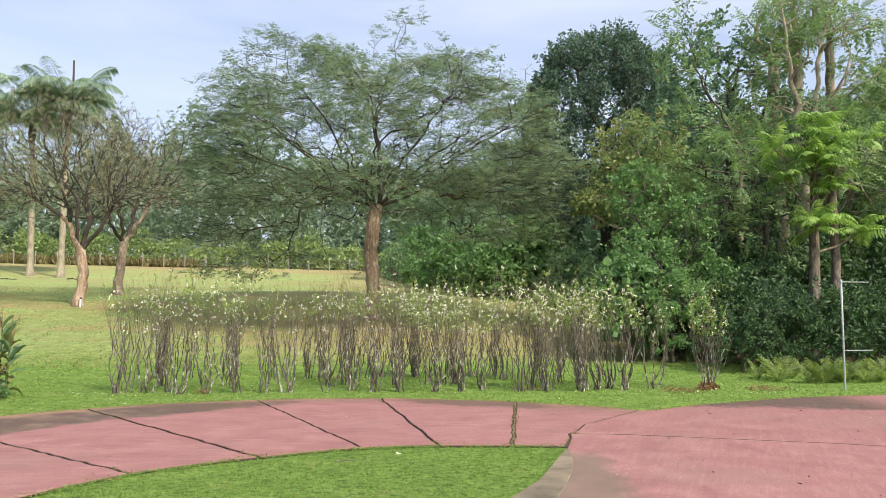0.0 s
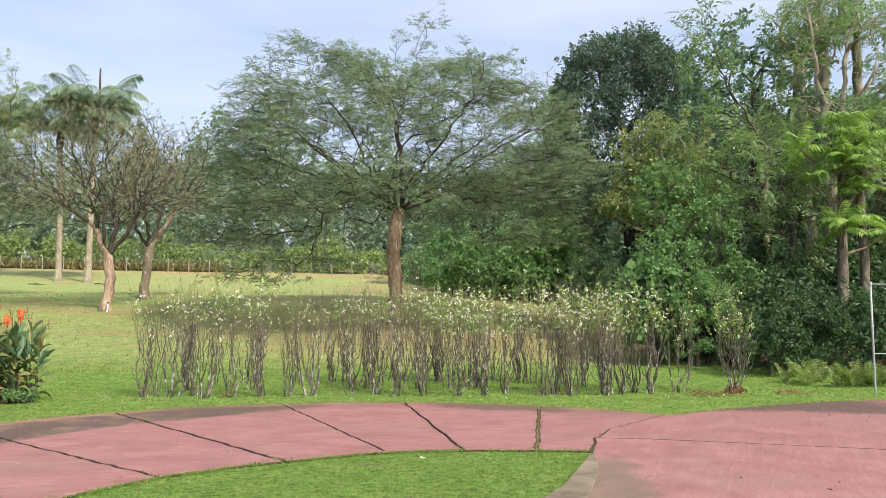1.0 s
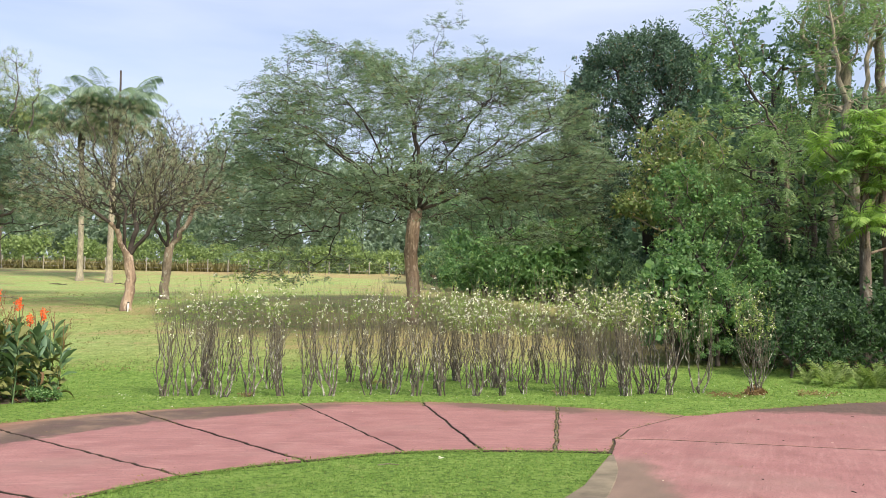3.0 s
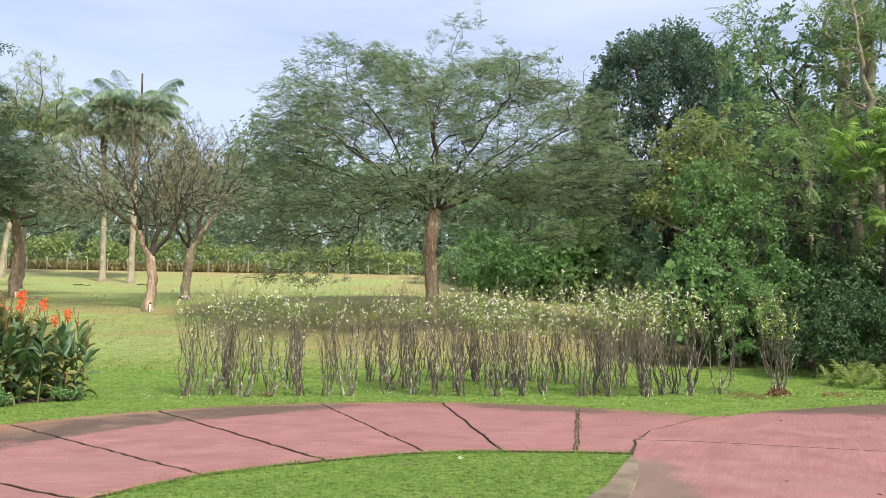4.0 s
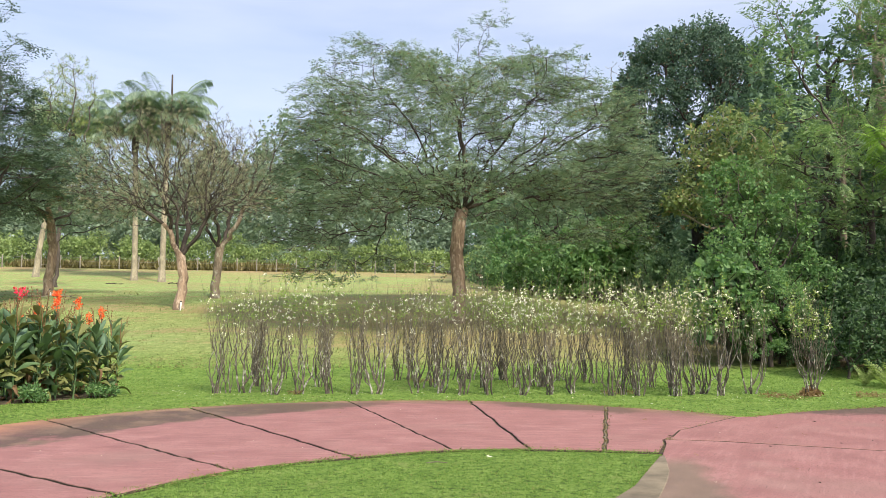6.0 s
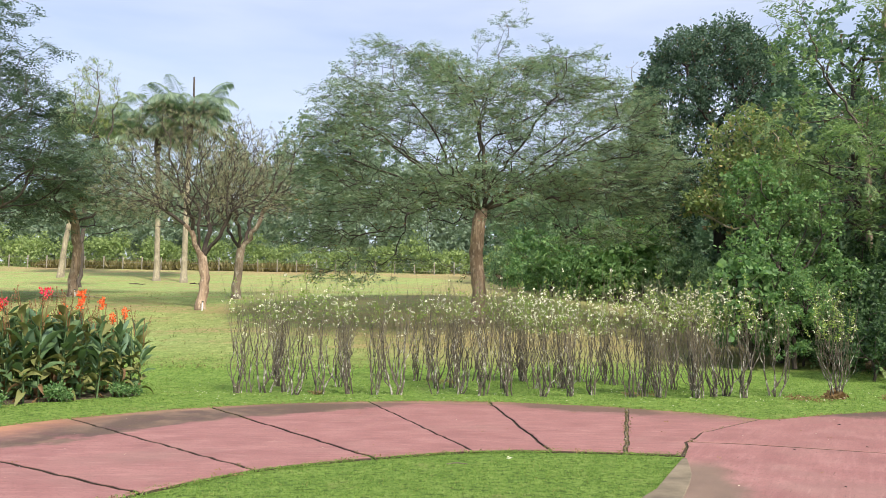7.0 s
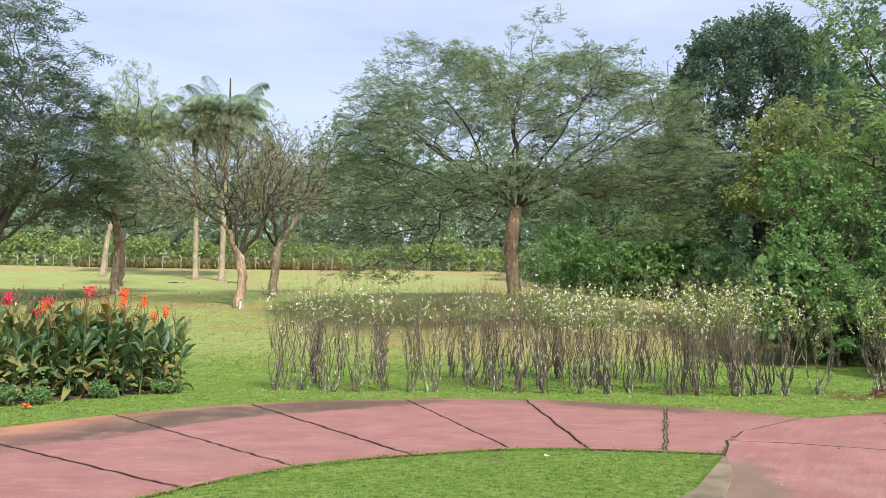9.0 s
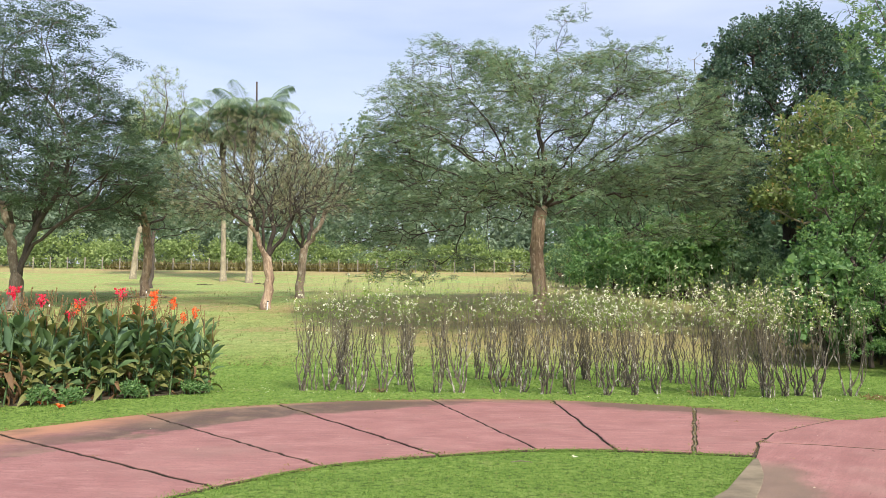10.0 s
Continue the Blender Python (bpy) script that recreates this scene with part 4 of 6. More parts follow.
def palm(x, y, tall, lean, seed, count, spear, size=1.0):
    r = random.Random(seed)
    ob = thing("palm_tree", pose(x, y, hz(x, y) - 0.1), "tall oil palm with a pale slender trunk and feathery fronds", "palm", "palms on the lawn")
    p = Pile()
    u = np.linspace(0, 1, 26)
    pts = np.stack([lean * u ** 1.6, 0 * u, tall * u], 1)
    rad = 0.24 * (1 - 0.25 * u) * (1 + 0.55 * np.exp(-u * 22)) * (1 + 0.035 * np.sin(np.arange(26) * 2.1))
    p.tube(pts, rad, 12)
    p.out("trunk", M_BARK_PALE, ob, smooth=True)
    h = Pile()
    h.tube([(lean, 0, tall - 1.3), (lean, 0, tall - 0.6), (lean, 0, tall), (lean, 0, tall + 0.5)], [0.2, 0.30, 0.26, 0.08], 9)
    shaft = h.out("crownshaft", M_BARK_DARK, ob, "brown bases of old fronds")
    for k in range(count):
        f = new("frond", FROND_MESHES[(0, 1, 2, 0, 3, 1)[k % 6]])
        f.parent = shaft
        s = size * r.uniform(0.85, 1.1)
        f.matrix_basis = Matrix.Translation((lean, 0, tall + 0.1)) @ Euler((r.uniform(-0.15, 0.15), r.uniform(-0.3, 0.3), k * 2.39996 + r.uniform(-0.2, 0.2))).to_matrix().to_4x4() @ Matrix.Scale(s, 4)
    if spear:
        q = Pile()
        q.tube([(lean + 0.25, 0, tall), (lean + 0.25, 0, tall + 1.6), (lean + 0.22, 0, tall + 4.0), (lean + 0.22, 0, tall + 4.05)], [0.08, 0.085, 0.07, 0.01], 7)
        q.out("spear", M_BARK_DARK, shaft, "dark unopened central leaf")
    return ob


palm(-23.47, 60, 13.0, 0.1, 1, 40, True, 1.12)
palm(-26.55, 62, 11.9, -0.3, 2, 30, False, 1.12)
palm(-36.4, 65, 12.9, 2.7, 3, 36, False, 1.15)


# ---------------------------------------------------------------- wood on the other side
def wood_edge():
    r = np.random.default_rng(13)
    T = []
    while len(T) < 620:
        d = r.normal(size=3)
        d /= np.linalg.norm(d)
        if d[2] > -0.75 and d[1] < 0.6:
            lump = (0.95 + 0.12 * noise.noise(Vector(d * 3.1))) * (1.0 if len(T) < 470 else r.uniform(0.5, 0.9))
            T.append((d[0] * 4.2 * lump, d[1] * 3.8 * lump, 8.2 + d[2] * (5.9 if d[2] > 0 else 6.5) * lump))
    T = np.repeat(np.array(T), 7, axis=0)
    T = T + r.normal(size=T.shape) * (0.24, 0.24, 0.34)
    tree("dark_tree", pose(12.0, 38, hz(12.0, 38)), "tall dense dark-green tree at the wood's edge",
         [(0, 0, 0), (0.1, 0, 3), (0, 0, 6), (0.1, 0, 9)], T, 31, 0.5, 0.4, 0.3, M_BARK_DARK, M_LEAF_DOME, T_TUFTS_FEW, 0.21, 7, tip=0.014, up=0.8, roll=0.8, min_r=0.03)
    T = np.concatenate([dome(300, r, 0, 0, 5.4, 2.2, 1.9, 2.6, 0.3, -0.9), dome(60, r, -1.6, -0.4, 4.4, 1.0, 0.8, 0.5, 0.3, -0.8)])
    tree("yellowing_tree", pose(8.8, 24, hz(8.8, 24)), "broad-leaved tree with yellowing leaves at the wood's edge",
         [(0, 0, 0), (0.1, 0, 1.5), (-0.1, 0, 3), (0, 0, 5)], T, 32, 0.3, 0.4, 0.12, M_BARK_PALE, M_LEAF_YELLOW, T_TUFTS_BROAD, 0.20, 4, tip=0.011, up=0.9, roll=0.8)
    T = np.concatenate([dome(170, r, -0.5, 0, 2.4, 1.5, 1.5, 1.5, 0.4, -0.9), dome(130, r, 0.6, 0.3, 3.6, 1.3, 1.3, 1.4, 0.4, -0.9), dome(90, r, -0.4, 0.6, 4.6, 0.9, 0.9, 1.2, 0.4, -0.9), dome(120, r, 1.4, -0.2, 1.9, 1.1, 1.1, 1.2, 0.4, -0.8)])
    tree("leafy_bush", pose(7.9, 20.3, hz(7.9, 20.3)), "tall leafy green bush at the wood's edge",
         [(0, 0, 0), (0.1, 0, 0.8), (-0.05, 0, 1.8)], T, 33, 0.25, 0.4, 0.08, M_BARK_DARK, M_LEAF_FRESH, T_TUFTS_BROAD, 0.15, 6, tip=0.007, up=1.1, roll=0.7, category="bush")
    T = dome(230, r, 0, 0, 1.5, 1.2, 1.0, 1.5, 0.4, -0.7)
    tree("broad_leaf_bush", pose(6.75, 19.2, hz(6.75, 19.2)), "bush with large heart-shaped leaves at the wood's edge",
         [(0, 0, 0), (0.05, 0, 0.5), (0, 0, 1.0)], T, 34, 0.25, 0.4, 0.06, M_BARK_DARK, M_LEAF_FRESH, [tuft(4, s, 0.85) for s in (8, 9)], 0.22, 3, tip=0.007, up=0.8, roll=0.6, category="bush")
    T = dome(260, r, 0, 0, 1.3, 1.15, 1.0, 1.4, 0.4, -0.7)
    tree("leafy_bush", pose(7.7, 18.9, hz(7.7, 18.9)), "bright green bush with pointed leaves behind the hedge",
         [(0, 0, 0), (0.05, 0, 0.5), (0, 0, 1.0)], T, 35, 0.22, 0.4, 0.05, M_BARK_DARK, M_LEAF_FRESH, T_TUFTS, 0.115, 9, tip=0.006, up=1.2, roll=0.5, category="bush")
    pinnate = [arching(11, 0.17, 0.30, 25, -35, 0.1, 0.45, 0.35), arching(12, 0.16, 0.30, 5, -50, 0.1, 0.45, 0.4)] + T_LACE_BIG[:1]
    T = np.concatenate([sprays(dome(46, r, -0.9, -0.3, 4.6, 2.4, 2.0, 3.0, 0.5, -0.9), 9, 0.36, r),
                        sprays([(-2.2, -0.2, 7.3), (-1.7, 0.1, 7.7), (-1.5, -0.4, 6.8), (-2.7, 0, 6.6), (-0.8, 0, 7.2)], 8, 0.30, r),
                        np.stack([r.normal(-2.1, 0.5, 34), r.normal(0, 0.4, 34), r.uniform(8.2, 10.8, 34)], 1)])
    tree("feathery_tree", pose(11.5, 22.0, hz(11.5, 22.0)), "slender tree with feathery pinnate leaves and a leaning limb",
         [(0, 0, 0), (0.25, 0, 2), (0.55, 0, 4.0)], T, 36, 0.30, 0.34, 0.085, M_BARK_BROWN, M_LEAF_FEATHER, pinnate, 0.62, 2, tip=0.008, up=1.6, roll=0.4, droop=0.25,
         boughs=[[(0.1, -0.2, 5.4), (-0.75, -0.3, 6.8), (-1.45, -0.2, 8.1), (-1.9, 0, 9.8)], [(0.0, -0.4, 4.6), (-1.4, -0.7, 5.0), (-2.6, -0.8, 5.6)], [(0.6, 0, 5.0), (0.8, 0.2, 7.0)]])
    T = np.concatenate([sprays(dome(36, r, 0.5, 0, 9.4, 2.7, 2.4, 3.4, 0.5, -0.6), 8, 0.38, r), sprays(dome(14, r, 1.8, -1.2, 5.0, 1.5, 1.2, 1.6, 0.4, -0.8), 8, 0.36, r)])
    tree("feathery_tree", pose(14.35, 23.5, hz(14.35, 23.5)), "tall tree with pale trunks and light feathery crown",
         [(0, 0, 0), (0.1, 0, 3), (-0.1, 0, 5), (-0.25, 0, 6.6)], T, 37, 0.36, 0.34, 0.19, M_BARK_PALE, M_LEAF_FEATHER, pinnate, 0.66, 2, tip=0.010, up=1.5, roll=0.4, droop=0.25, power=1.9,
         boughs=[[(-0.35, 0, 8.0), (-0.5, 0, 9.6), (-0.8, 0, 11.5)], [(0.3, 0, 7.6), (0.5, 0.1, 9.2), (1.0, 0.2, 11.2)]])
    T = sprays(dome(60, r, 0, 0, 6.0, 2.8, 2.4, 4.6, 0.5, -0.8), 8, 0.38, r)
    tree("feathery_tree", pose(17.2, 23.4, hz(17.2, 23.4)), "leafy tree with long pinnate leaves at the wood's edge",
         [(0, 0, 0), (0.1, 0, 3), (0.15, 0, 6)], T, 38, 0.4, 0.4, 0.14, M_BARK_WOOD, M_LEAF_FEATHER, pinnate, 0.70, 2, tip=0.010, up=1.5, roll=0.4, droop=0.25)

    T = np.stack([r.normal(0.1, 0.45, 60), r.normal(0, 0.4, 60), r.uniform(9.0, 13.2, 60)], 1)
    tree("bare_sapling", pose(8.9, 40, hz(8.9, 40)), "thin leafless sapling rising between two crowns",
         [(0, 0, 0), (0.1, 0, 3), (0.0, 0, 6), (0.1, 0, 9)], T, 39, 0.4, 0.4, 0.06, M_BARK_PALE, M_LEAF_SPARSE, T_SPARSE, 0.20, 1, tip=0.010, leaf_tips=1)


wood_edge()


def rosette_tree():
    """A straight trunk with whorls of long bright pinnate leaves that arch over."""
    r = np.random.default_rng(14)
    ob = thing("rosette_tree", pose(12.14, 19.8, hz(12.14, 19.8) - 0.05), "straight-trunked tree with whorls of bright pinnate leaves", "tree")
    w = Pile()
    u = np.linspace(0, 1, 24)
    w.tube(np.stack([0.12 * u, 0.06 * np.sin(u * 4), 6.0 * u], 1), 0.19 * (1 - 0.55 * u) * (1 + 0.35 * np.exp(-u * 20)), 12)
    w.out("trunk", M_BARK_WOOD, ob, smooth=True)
    kinds = [arching(10, 0.30, 0.30, 40, -45, 0.14, 0.4, 0.6), arching(9, 0.32, 0.29, 10, -65, 0.14, 0.4, 0.6), arching(10, 0.28, 0.30, 60, -25, 0.14, 0.4, 0.6)]
    base = hz(12.14, 19.8) - 0.05
    for wx, wy, wz, n, size in ((11.95, 19.3, 3.75, 17, 0.92), (12.5, 19.5, 4.75, 13, 0.90), (12.0, 19.2, 5.4, 18, 1.0), (12.4, 19.3, 5.9, 17, 1.02), (12.3, 19.6, 6.5, 13, 1.0), (10.95, 19.5, 5.8, 9, 0.95), (13.4, 19.6, 3.6, 13, 0.95), (13.5, 19.6, 6.1, 11, 1.0), (11.3, 19.7, 5.0, 7, 0.9)):
        cx, cy, cz = wx - 12.14, wy - 19.8, wz - base
        limb = Pile()
        limb.tube([(0.05, 0, cz - 0.6), (cx * 0.5, cy * 0.5, cz - 0.4), (cx, cy, cz)], [0.045, 0.035, 0.022], 6)
        limb = limb.out("limb", M_BARK_GREY, ob)
        a = np.arange(n) * 2.39996 + r.uniform(0, 6)
        for k in range(n):
            p = Pile()
            d = np.array([[math.cos(a[k]), math.sin(a[k]), r.uniform(-0.1, 0.5)]])
            scatter(p, kinds[k % 3], np.array([(cx, cy, cz + r.uniform(-0.12, 0.12))]), d, size * r.uniform(0.75, 1.1, 1), r, 0.9, 2.5)
            p.out("leaf", M_LEAF_BRIGHT, limb)


rosette_tree()


def wood_trunk(x, y, tall, rad, seed, bark, lean=0.0):
    r = np.random.default_rng(seed)
    ob = thing("slim_tree", pose(x, y, hz(x, y) - 0.05), "slim bare trunk rising out of the undergrowth", "tree", "slim trunks in the wood")
    T = dome(70, r, lean, 0, tall, 1.6, 1.6, 2.0, 0.4, -0.4)
    P, par = grow(stem_line([(0, 0, 0), (lean * 0.3, 0, tall * 0.4), (lean * 0.6, 0, tall * 0.7), (lean, 0, tall)], 0.5, r, 0.03), T, 0.4, 0.4, r)
    R, tips = thicken(P, par, 0.012, rad)
    w = Pile()
    limbs(P, par, R, w, w)
    w.out("trunk", bark, ob, smooth=True)
    thin = np.where(tips <= 3)[0]
    idx = np.repeat(thin, 2)
    c = Pile()
    scatter(c, T_LACE_BIG[0], P[idx], r.normal(size=(len(idx), 3)) + np.array((0, 0, 0.2)), 0.5 * r.uniform(0.7, 1.2, len(idx)), r, 0.5, 1.0)
    c.out("crown", M_LEAF_FEATHER, ob)


for x, y, tall, rad, seed, bark, lean in ((12.85, 19.85, 5.6, 0.12, 1, M_BARK_WOOD, -0.1), (12.4, 24.6, 7.0, 0.10, 2, M_BARK_GREY, 0.2), (14.9, 26.0, 11.0, 0.20, 3, M_BARK_PALE, -0.3),
                                          (15.6, 26.3, 12.0, 0.18, 4, M_BARK_PALE, 0.2), (16.2, 25.5, 11.5, 0.16, 5, M_BARK_GREY, 0.4)):
    wood_trunk(x, y, tall, rad, seed, bark, lean)


def wood_trees():
    r = np.random.default_rng(15)
    protos = []
    for k, (mat, tall, wide) in enumerate(((M_LEAF_DEEP, 12.0, 3.6), (M_LEAF_DEEP, 9.0, 3.2), (M_LEAF_MID, 10.0, 3.0))):
        T = dome(330, r, 0, 0, tall * 0.58, wide, wide, tall * 0.45, 0.5, -0.85)
        protos.append(tree("wood_tree", pose(0, 0, 0), "dense broad-leaved tree inside the wood",
                           [(0, 0, 0), (0.1, 0, tall * 0.25), (0, 0, tall * 0.45), (0.1, 0, tall * 0.7)], T, 40 + k, 0.6, 0.4, 0.2, M_BARK_DARK, mat, T_TUFTS_FAR, 0.25, 9,
                           tip=0.016, up=0.7, roll=0.8, group="trees of the wood", min_r=0.04))
    spots = []
    for y, lo, hi, gap in ((27.5, 0.52, 0.80, 3.8), (33.0, 0.47, 0.80, 4.0), (41.0, 0.25, 0.78, 4.6), (50.0, 0.13, 0.75, 6.0), (62.0, 0.06, 0.7, 7.5)):
        x = lo * y
        while x < hi * y:
            spots.append((x + r.uniform(-0.8, 0.8), y + r.uniform(-2, 2)))
            x += gap
    used = set()
    for i, (x, y) in enumerate(spots):
        k = i % 3
        s = r.uniform(0.85, 1.15) * (1.25 if y > 45 else 1.08 if y < 36 else 1.0)
        if x < 0.33 * y:
            s *= 0.72
        m = pose(x, y, hz(x, y) - 0.1, 0, 0, r.uniform(0, 360))
        ob = protos[k] if k not in used else copy_thing(protos[k], m)
        used.add(k)
        ob.matrix_basis = m @ Matrix.Scale(s, 4)


wood_trees()


def thicket():
    r = np.random.default_rng(44)
    pile = Pile()
    for y, lo, hi, top in ((30.0, 0.50, 0.85, 2.2), (38.0, 0.34, 0.85, 3.0), (47.0, 0.20, 0.8, 4.0), (58.0, 0.08, 0.8, 6.0), (70.0, 0.04, 0.8, 8.0)):
        x = lo * y
        while x < hi * y:
            blob_leaves(pile, r, x, y + r.uniform(-1, 1), hz(x, y) + top * 0.4, 2.4, 1.8, top * r.uniform(0.6, 1.0), 240, 0.5, T_TUFTS_FAR)
            x += 2.6
    tagged(pile.out("thicket", M_LEAF_DEEP), "dense dark thicket under the trees of the wood", "thicket", kind="stuff")


thicket()


def undergrowth():
    r = np.random.default_rng(16)
    protos = []
    # Shrubs 0 and 2 carry the wood's shade in their leaf colour.
    for k, mat in enumerate((M_LEAF_UNDER_SHADED, M_LEAF_MID, M_LEAF_UNDER_SHADED, M_LEAF_FRESH)):
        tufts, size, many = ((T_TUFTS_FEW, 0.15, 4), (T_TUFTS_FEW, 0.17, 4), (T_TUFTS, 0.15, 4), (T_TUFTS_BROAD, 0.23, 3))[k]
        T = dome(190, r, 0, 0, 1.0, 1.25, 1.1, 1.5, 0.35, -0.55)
        protos.append(tree("undergrowth_shrub", pose(0, 0, 0), ("leafy shrub in the undergrowth of the wood, its leaf colour darkened for shade", "leafy green shrub at the edge of the wood")[k % 2],
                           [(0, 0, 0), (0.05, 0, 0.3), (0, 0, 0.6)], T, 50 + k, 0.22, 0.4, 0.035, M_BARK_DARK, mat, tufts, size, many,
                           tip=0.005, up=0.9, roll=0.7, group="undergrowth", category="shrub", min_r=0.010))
    spots = [(4.4, 34.6), (3.7, 37.2), (3.1, 40.0), (5.4, 34.4), (2.5, 44.0), (6.6, 35.4), (5.6, 38.5), (4.6, 42.0), (7.8, 36.4), (3.5, 46.5), (7.4, 20.9), (8.6, 25.0), (9.0, 27.2), (9.0, 29.8), (8.6, 32.4), (9.4, 33.6), (9.8, 35.0), (1.9, 50.0)]
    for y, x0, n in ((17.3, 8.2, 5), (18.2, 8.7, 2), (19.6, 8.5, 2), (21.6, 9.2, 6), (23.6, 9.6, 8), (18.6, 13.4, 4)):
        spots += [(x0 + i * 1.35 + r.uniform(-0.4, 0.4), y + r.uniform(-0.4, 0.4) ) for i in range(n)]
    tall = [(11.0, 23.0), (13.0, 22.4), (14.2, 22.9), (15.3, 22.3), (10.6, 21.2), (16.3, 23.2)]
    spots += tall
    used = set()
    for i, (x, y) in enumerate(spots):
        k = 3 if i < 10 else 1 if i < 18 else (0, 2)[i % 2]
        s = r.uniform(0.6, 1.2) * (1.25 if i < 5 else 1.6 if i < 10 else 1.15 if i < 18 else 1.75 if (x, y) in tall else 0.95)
        m = pose(x, y, hz(x, y) - 0.04, 0, 0, r.uniform(0, 360))
        ob = protos[k] if k not in used else copy_thing(protos[k], m)
        used.add(k)
        ob.matrix_basis = m @ Matrix.Scale(s, 4)


undergrowth()


# ---------------------------------------------------------------- hedge of flowering shrubs
T_FLOWER = tuft(5, 40, 0.75, 1.6)


def hedge_shrub(seed, stems, tall, spread, leafy, flowers, leaf_from, thick=1.0):
    """A clump of bare crooked stems with twigs, small leaves and cream flowers on top."""
    r = np.random.default_rng(seed)
    ob = thing("flowering_shrub", pose(0, 0, 0), "leggy shrub with bare lichened stems and small cream flowers", "shrub", "hedge along the drive")
    tw, lv, fl = Pile(), Pile(), Pile()
    for k in range(stems):
        a = r.uniform(0, 6.283)
        b0 = np.array((math.cos(a), math.sin(a), 0)) * r.uniform(0.01, 0.075)
        out = np.array((math.cos(a + r.normal(0, 0.5)), math.sin(a + r.normal(0, 0.5)), 0)) * spread * r.uniform(0.2, 1.1)
        h = tall * r.uniform(0.50, 0.76)
        u = np.linspace(0, 1, 13)
        pts = b0 + out * (u ** 0.8)[:, None] * 0.75 + np.array((0, 0, 1)) * (h * u)[:, None] + np.cumsum(r.normal(size=(13, 3)) * (0.023, 0.023, 0), axis=0)
        pts[0, 2] = -0.04
        rad = thick * r.uniform(0.006, 0.014) * (1.25 - 0.95 * u) * (1 + 0.16 * np.sin(u * 23 + k))
        s = Pile()
        s.tube(pts, rad, 6)
        for _ in range(r.integers(0, 3)):
            j = r.integers(1, 6)
            side = np.array((r.normal(), r.normal(), 0)) * 0.14
            v = np.linspace(0, 1, 7)
            s.tube(pts[j] + side * v[:, None] ** 0.6 + np.array((0, 0, 1)) * (v * r.uniform(0.35, 0.85))[:, None] + np.cumsum(r.normal(size=(7, 3)) * (0.014, 0.014, 0), axis=0), rad[j] * 0.75 * (1.1 - 0.7 * v), 5)
        s.out("stem", M_STEM, ob)
        for q in range(5):
            p0 = pts[r.integers(5, 13)]
            dirn = np.array((r.normal(0, 0.22), r.normal(0, 0.22), 1.0))
            L = (tall - p0[2]) * r.uniform(0.55, 1.3)
            v = np.linspace(0, 1, 6)
            tp = p0 + dirn * (L * v)[:, None] + np.cumsum(r.normal(size=(6, 3)) * 0.016, axis=0)
            tw.tube(tp, 0.0036 * (1.15 - 0.75 * v), 3)
            zs = tp[:, 2] / tall
            n = r.poisson(leafy)
            at = r.uniform(0.15, 1.0, n)
            pos = np.stack([np.interp(at, v, tp[:, c]) for c in range(3)], 1)
            pos = pos[pos[:, 2] > tall * leaf_from]
            if len(pos):
                scatter(lv, LEAFLET, pos, r.normal(size=pos.shape) + (0, 0, 0.4), r.uniform(0.035, 0.065, len(pos)), r, 0.8, 0.8)
            m = r.poisson(flowers)
            at = r.uniform(0.45, 1.0, m)
            pos = np.stack([np.interp(at, v, tp[:, c]) for c in range(3)], 1) + r.normal(size=(m, 3)) * 0.02
            if m:
                scatter(fl, T_FLOWER, pos, r.normal(size=pos.shape) + (0, -0.6, 0.6), r.uniform(0.028, 0.048, m), r, 0.6, 0.5)
    tagged(tw.out("twig_mass", M_TWIG, ob), kind="stuff")
    if lv.n:
        tagged(lv.out("foliage", M_LEAF_HEDGE, ob, "small yellow-green leaves"), kind="stuff")
    if fl.n:
        tagged(fl.out("blossom", M_PETAL, ob, "small cream-white flowers"), kind="stuff")
    return ob


LEAFLET = (np.concatenate([leaf_quad((0, 0, 0), (0, 1, 0), (1, 0, 0), 1.0, 0.5), leaf_quad((0, -0.5, 0), (0.7, 0.6, 0.3), (0.6, -0.7, 0.2), 0.8, 0.4), leaf_quad((0, -0.8, 0), (-0.7, 0.6, 0.3), (0.6, 0.7, 0.2), 0.8, 0.4)]), np.arange(12).reshape(-1, 4))


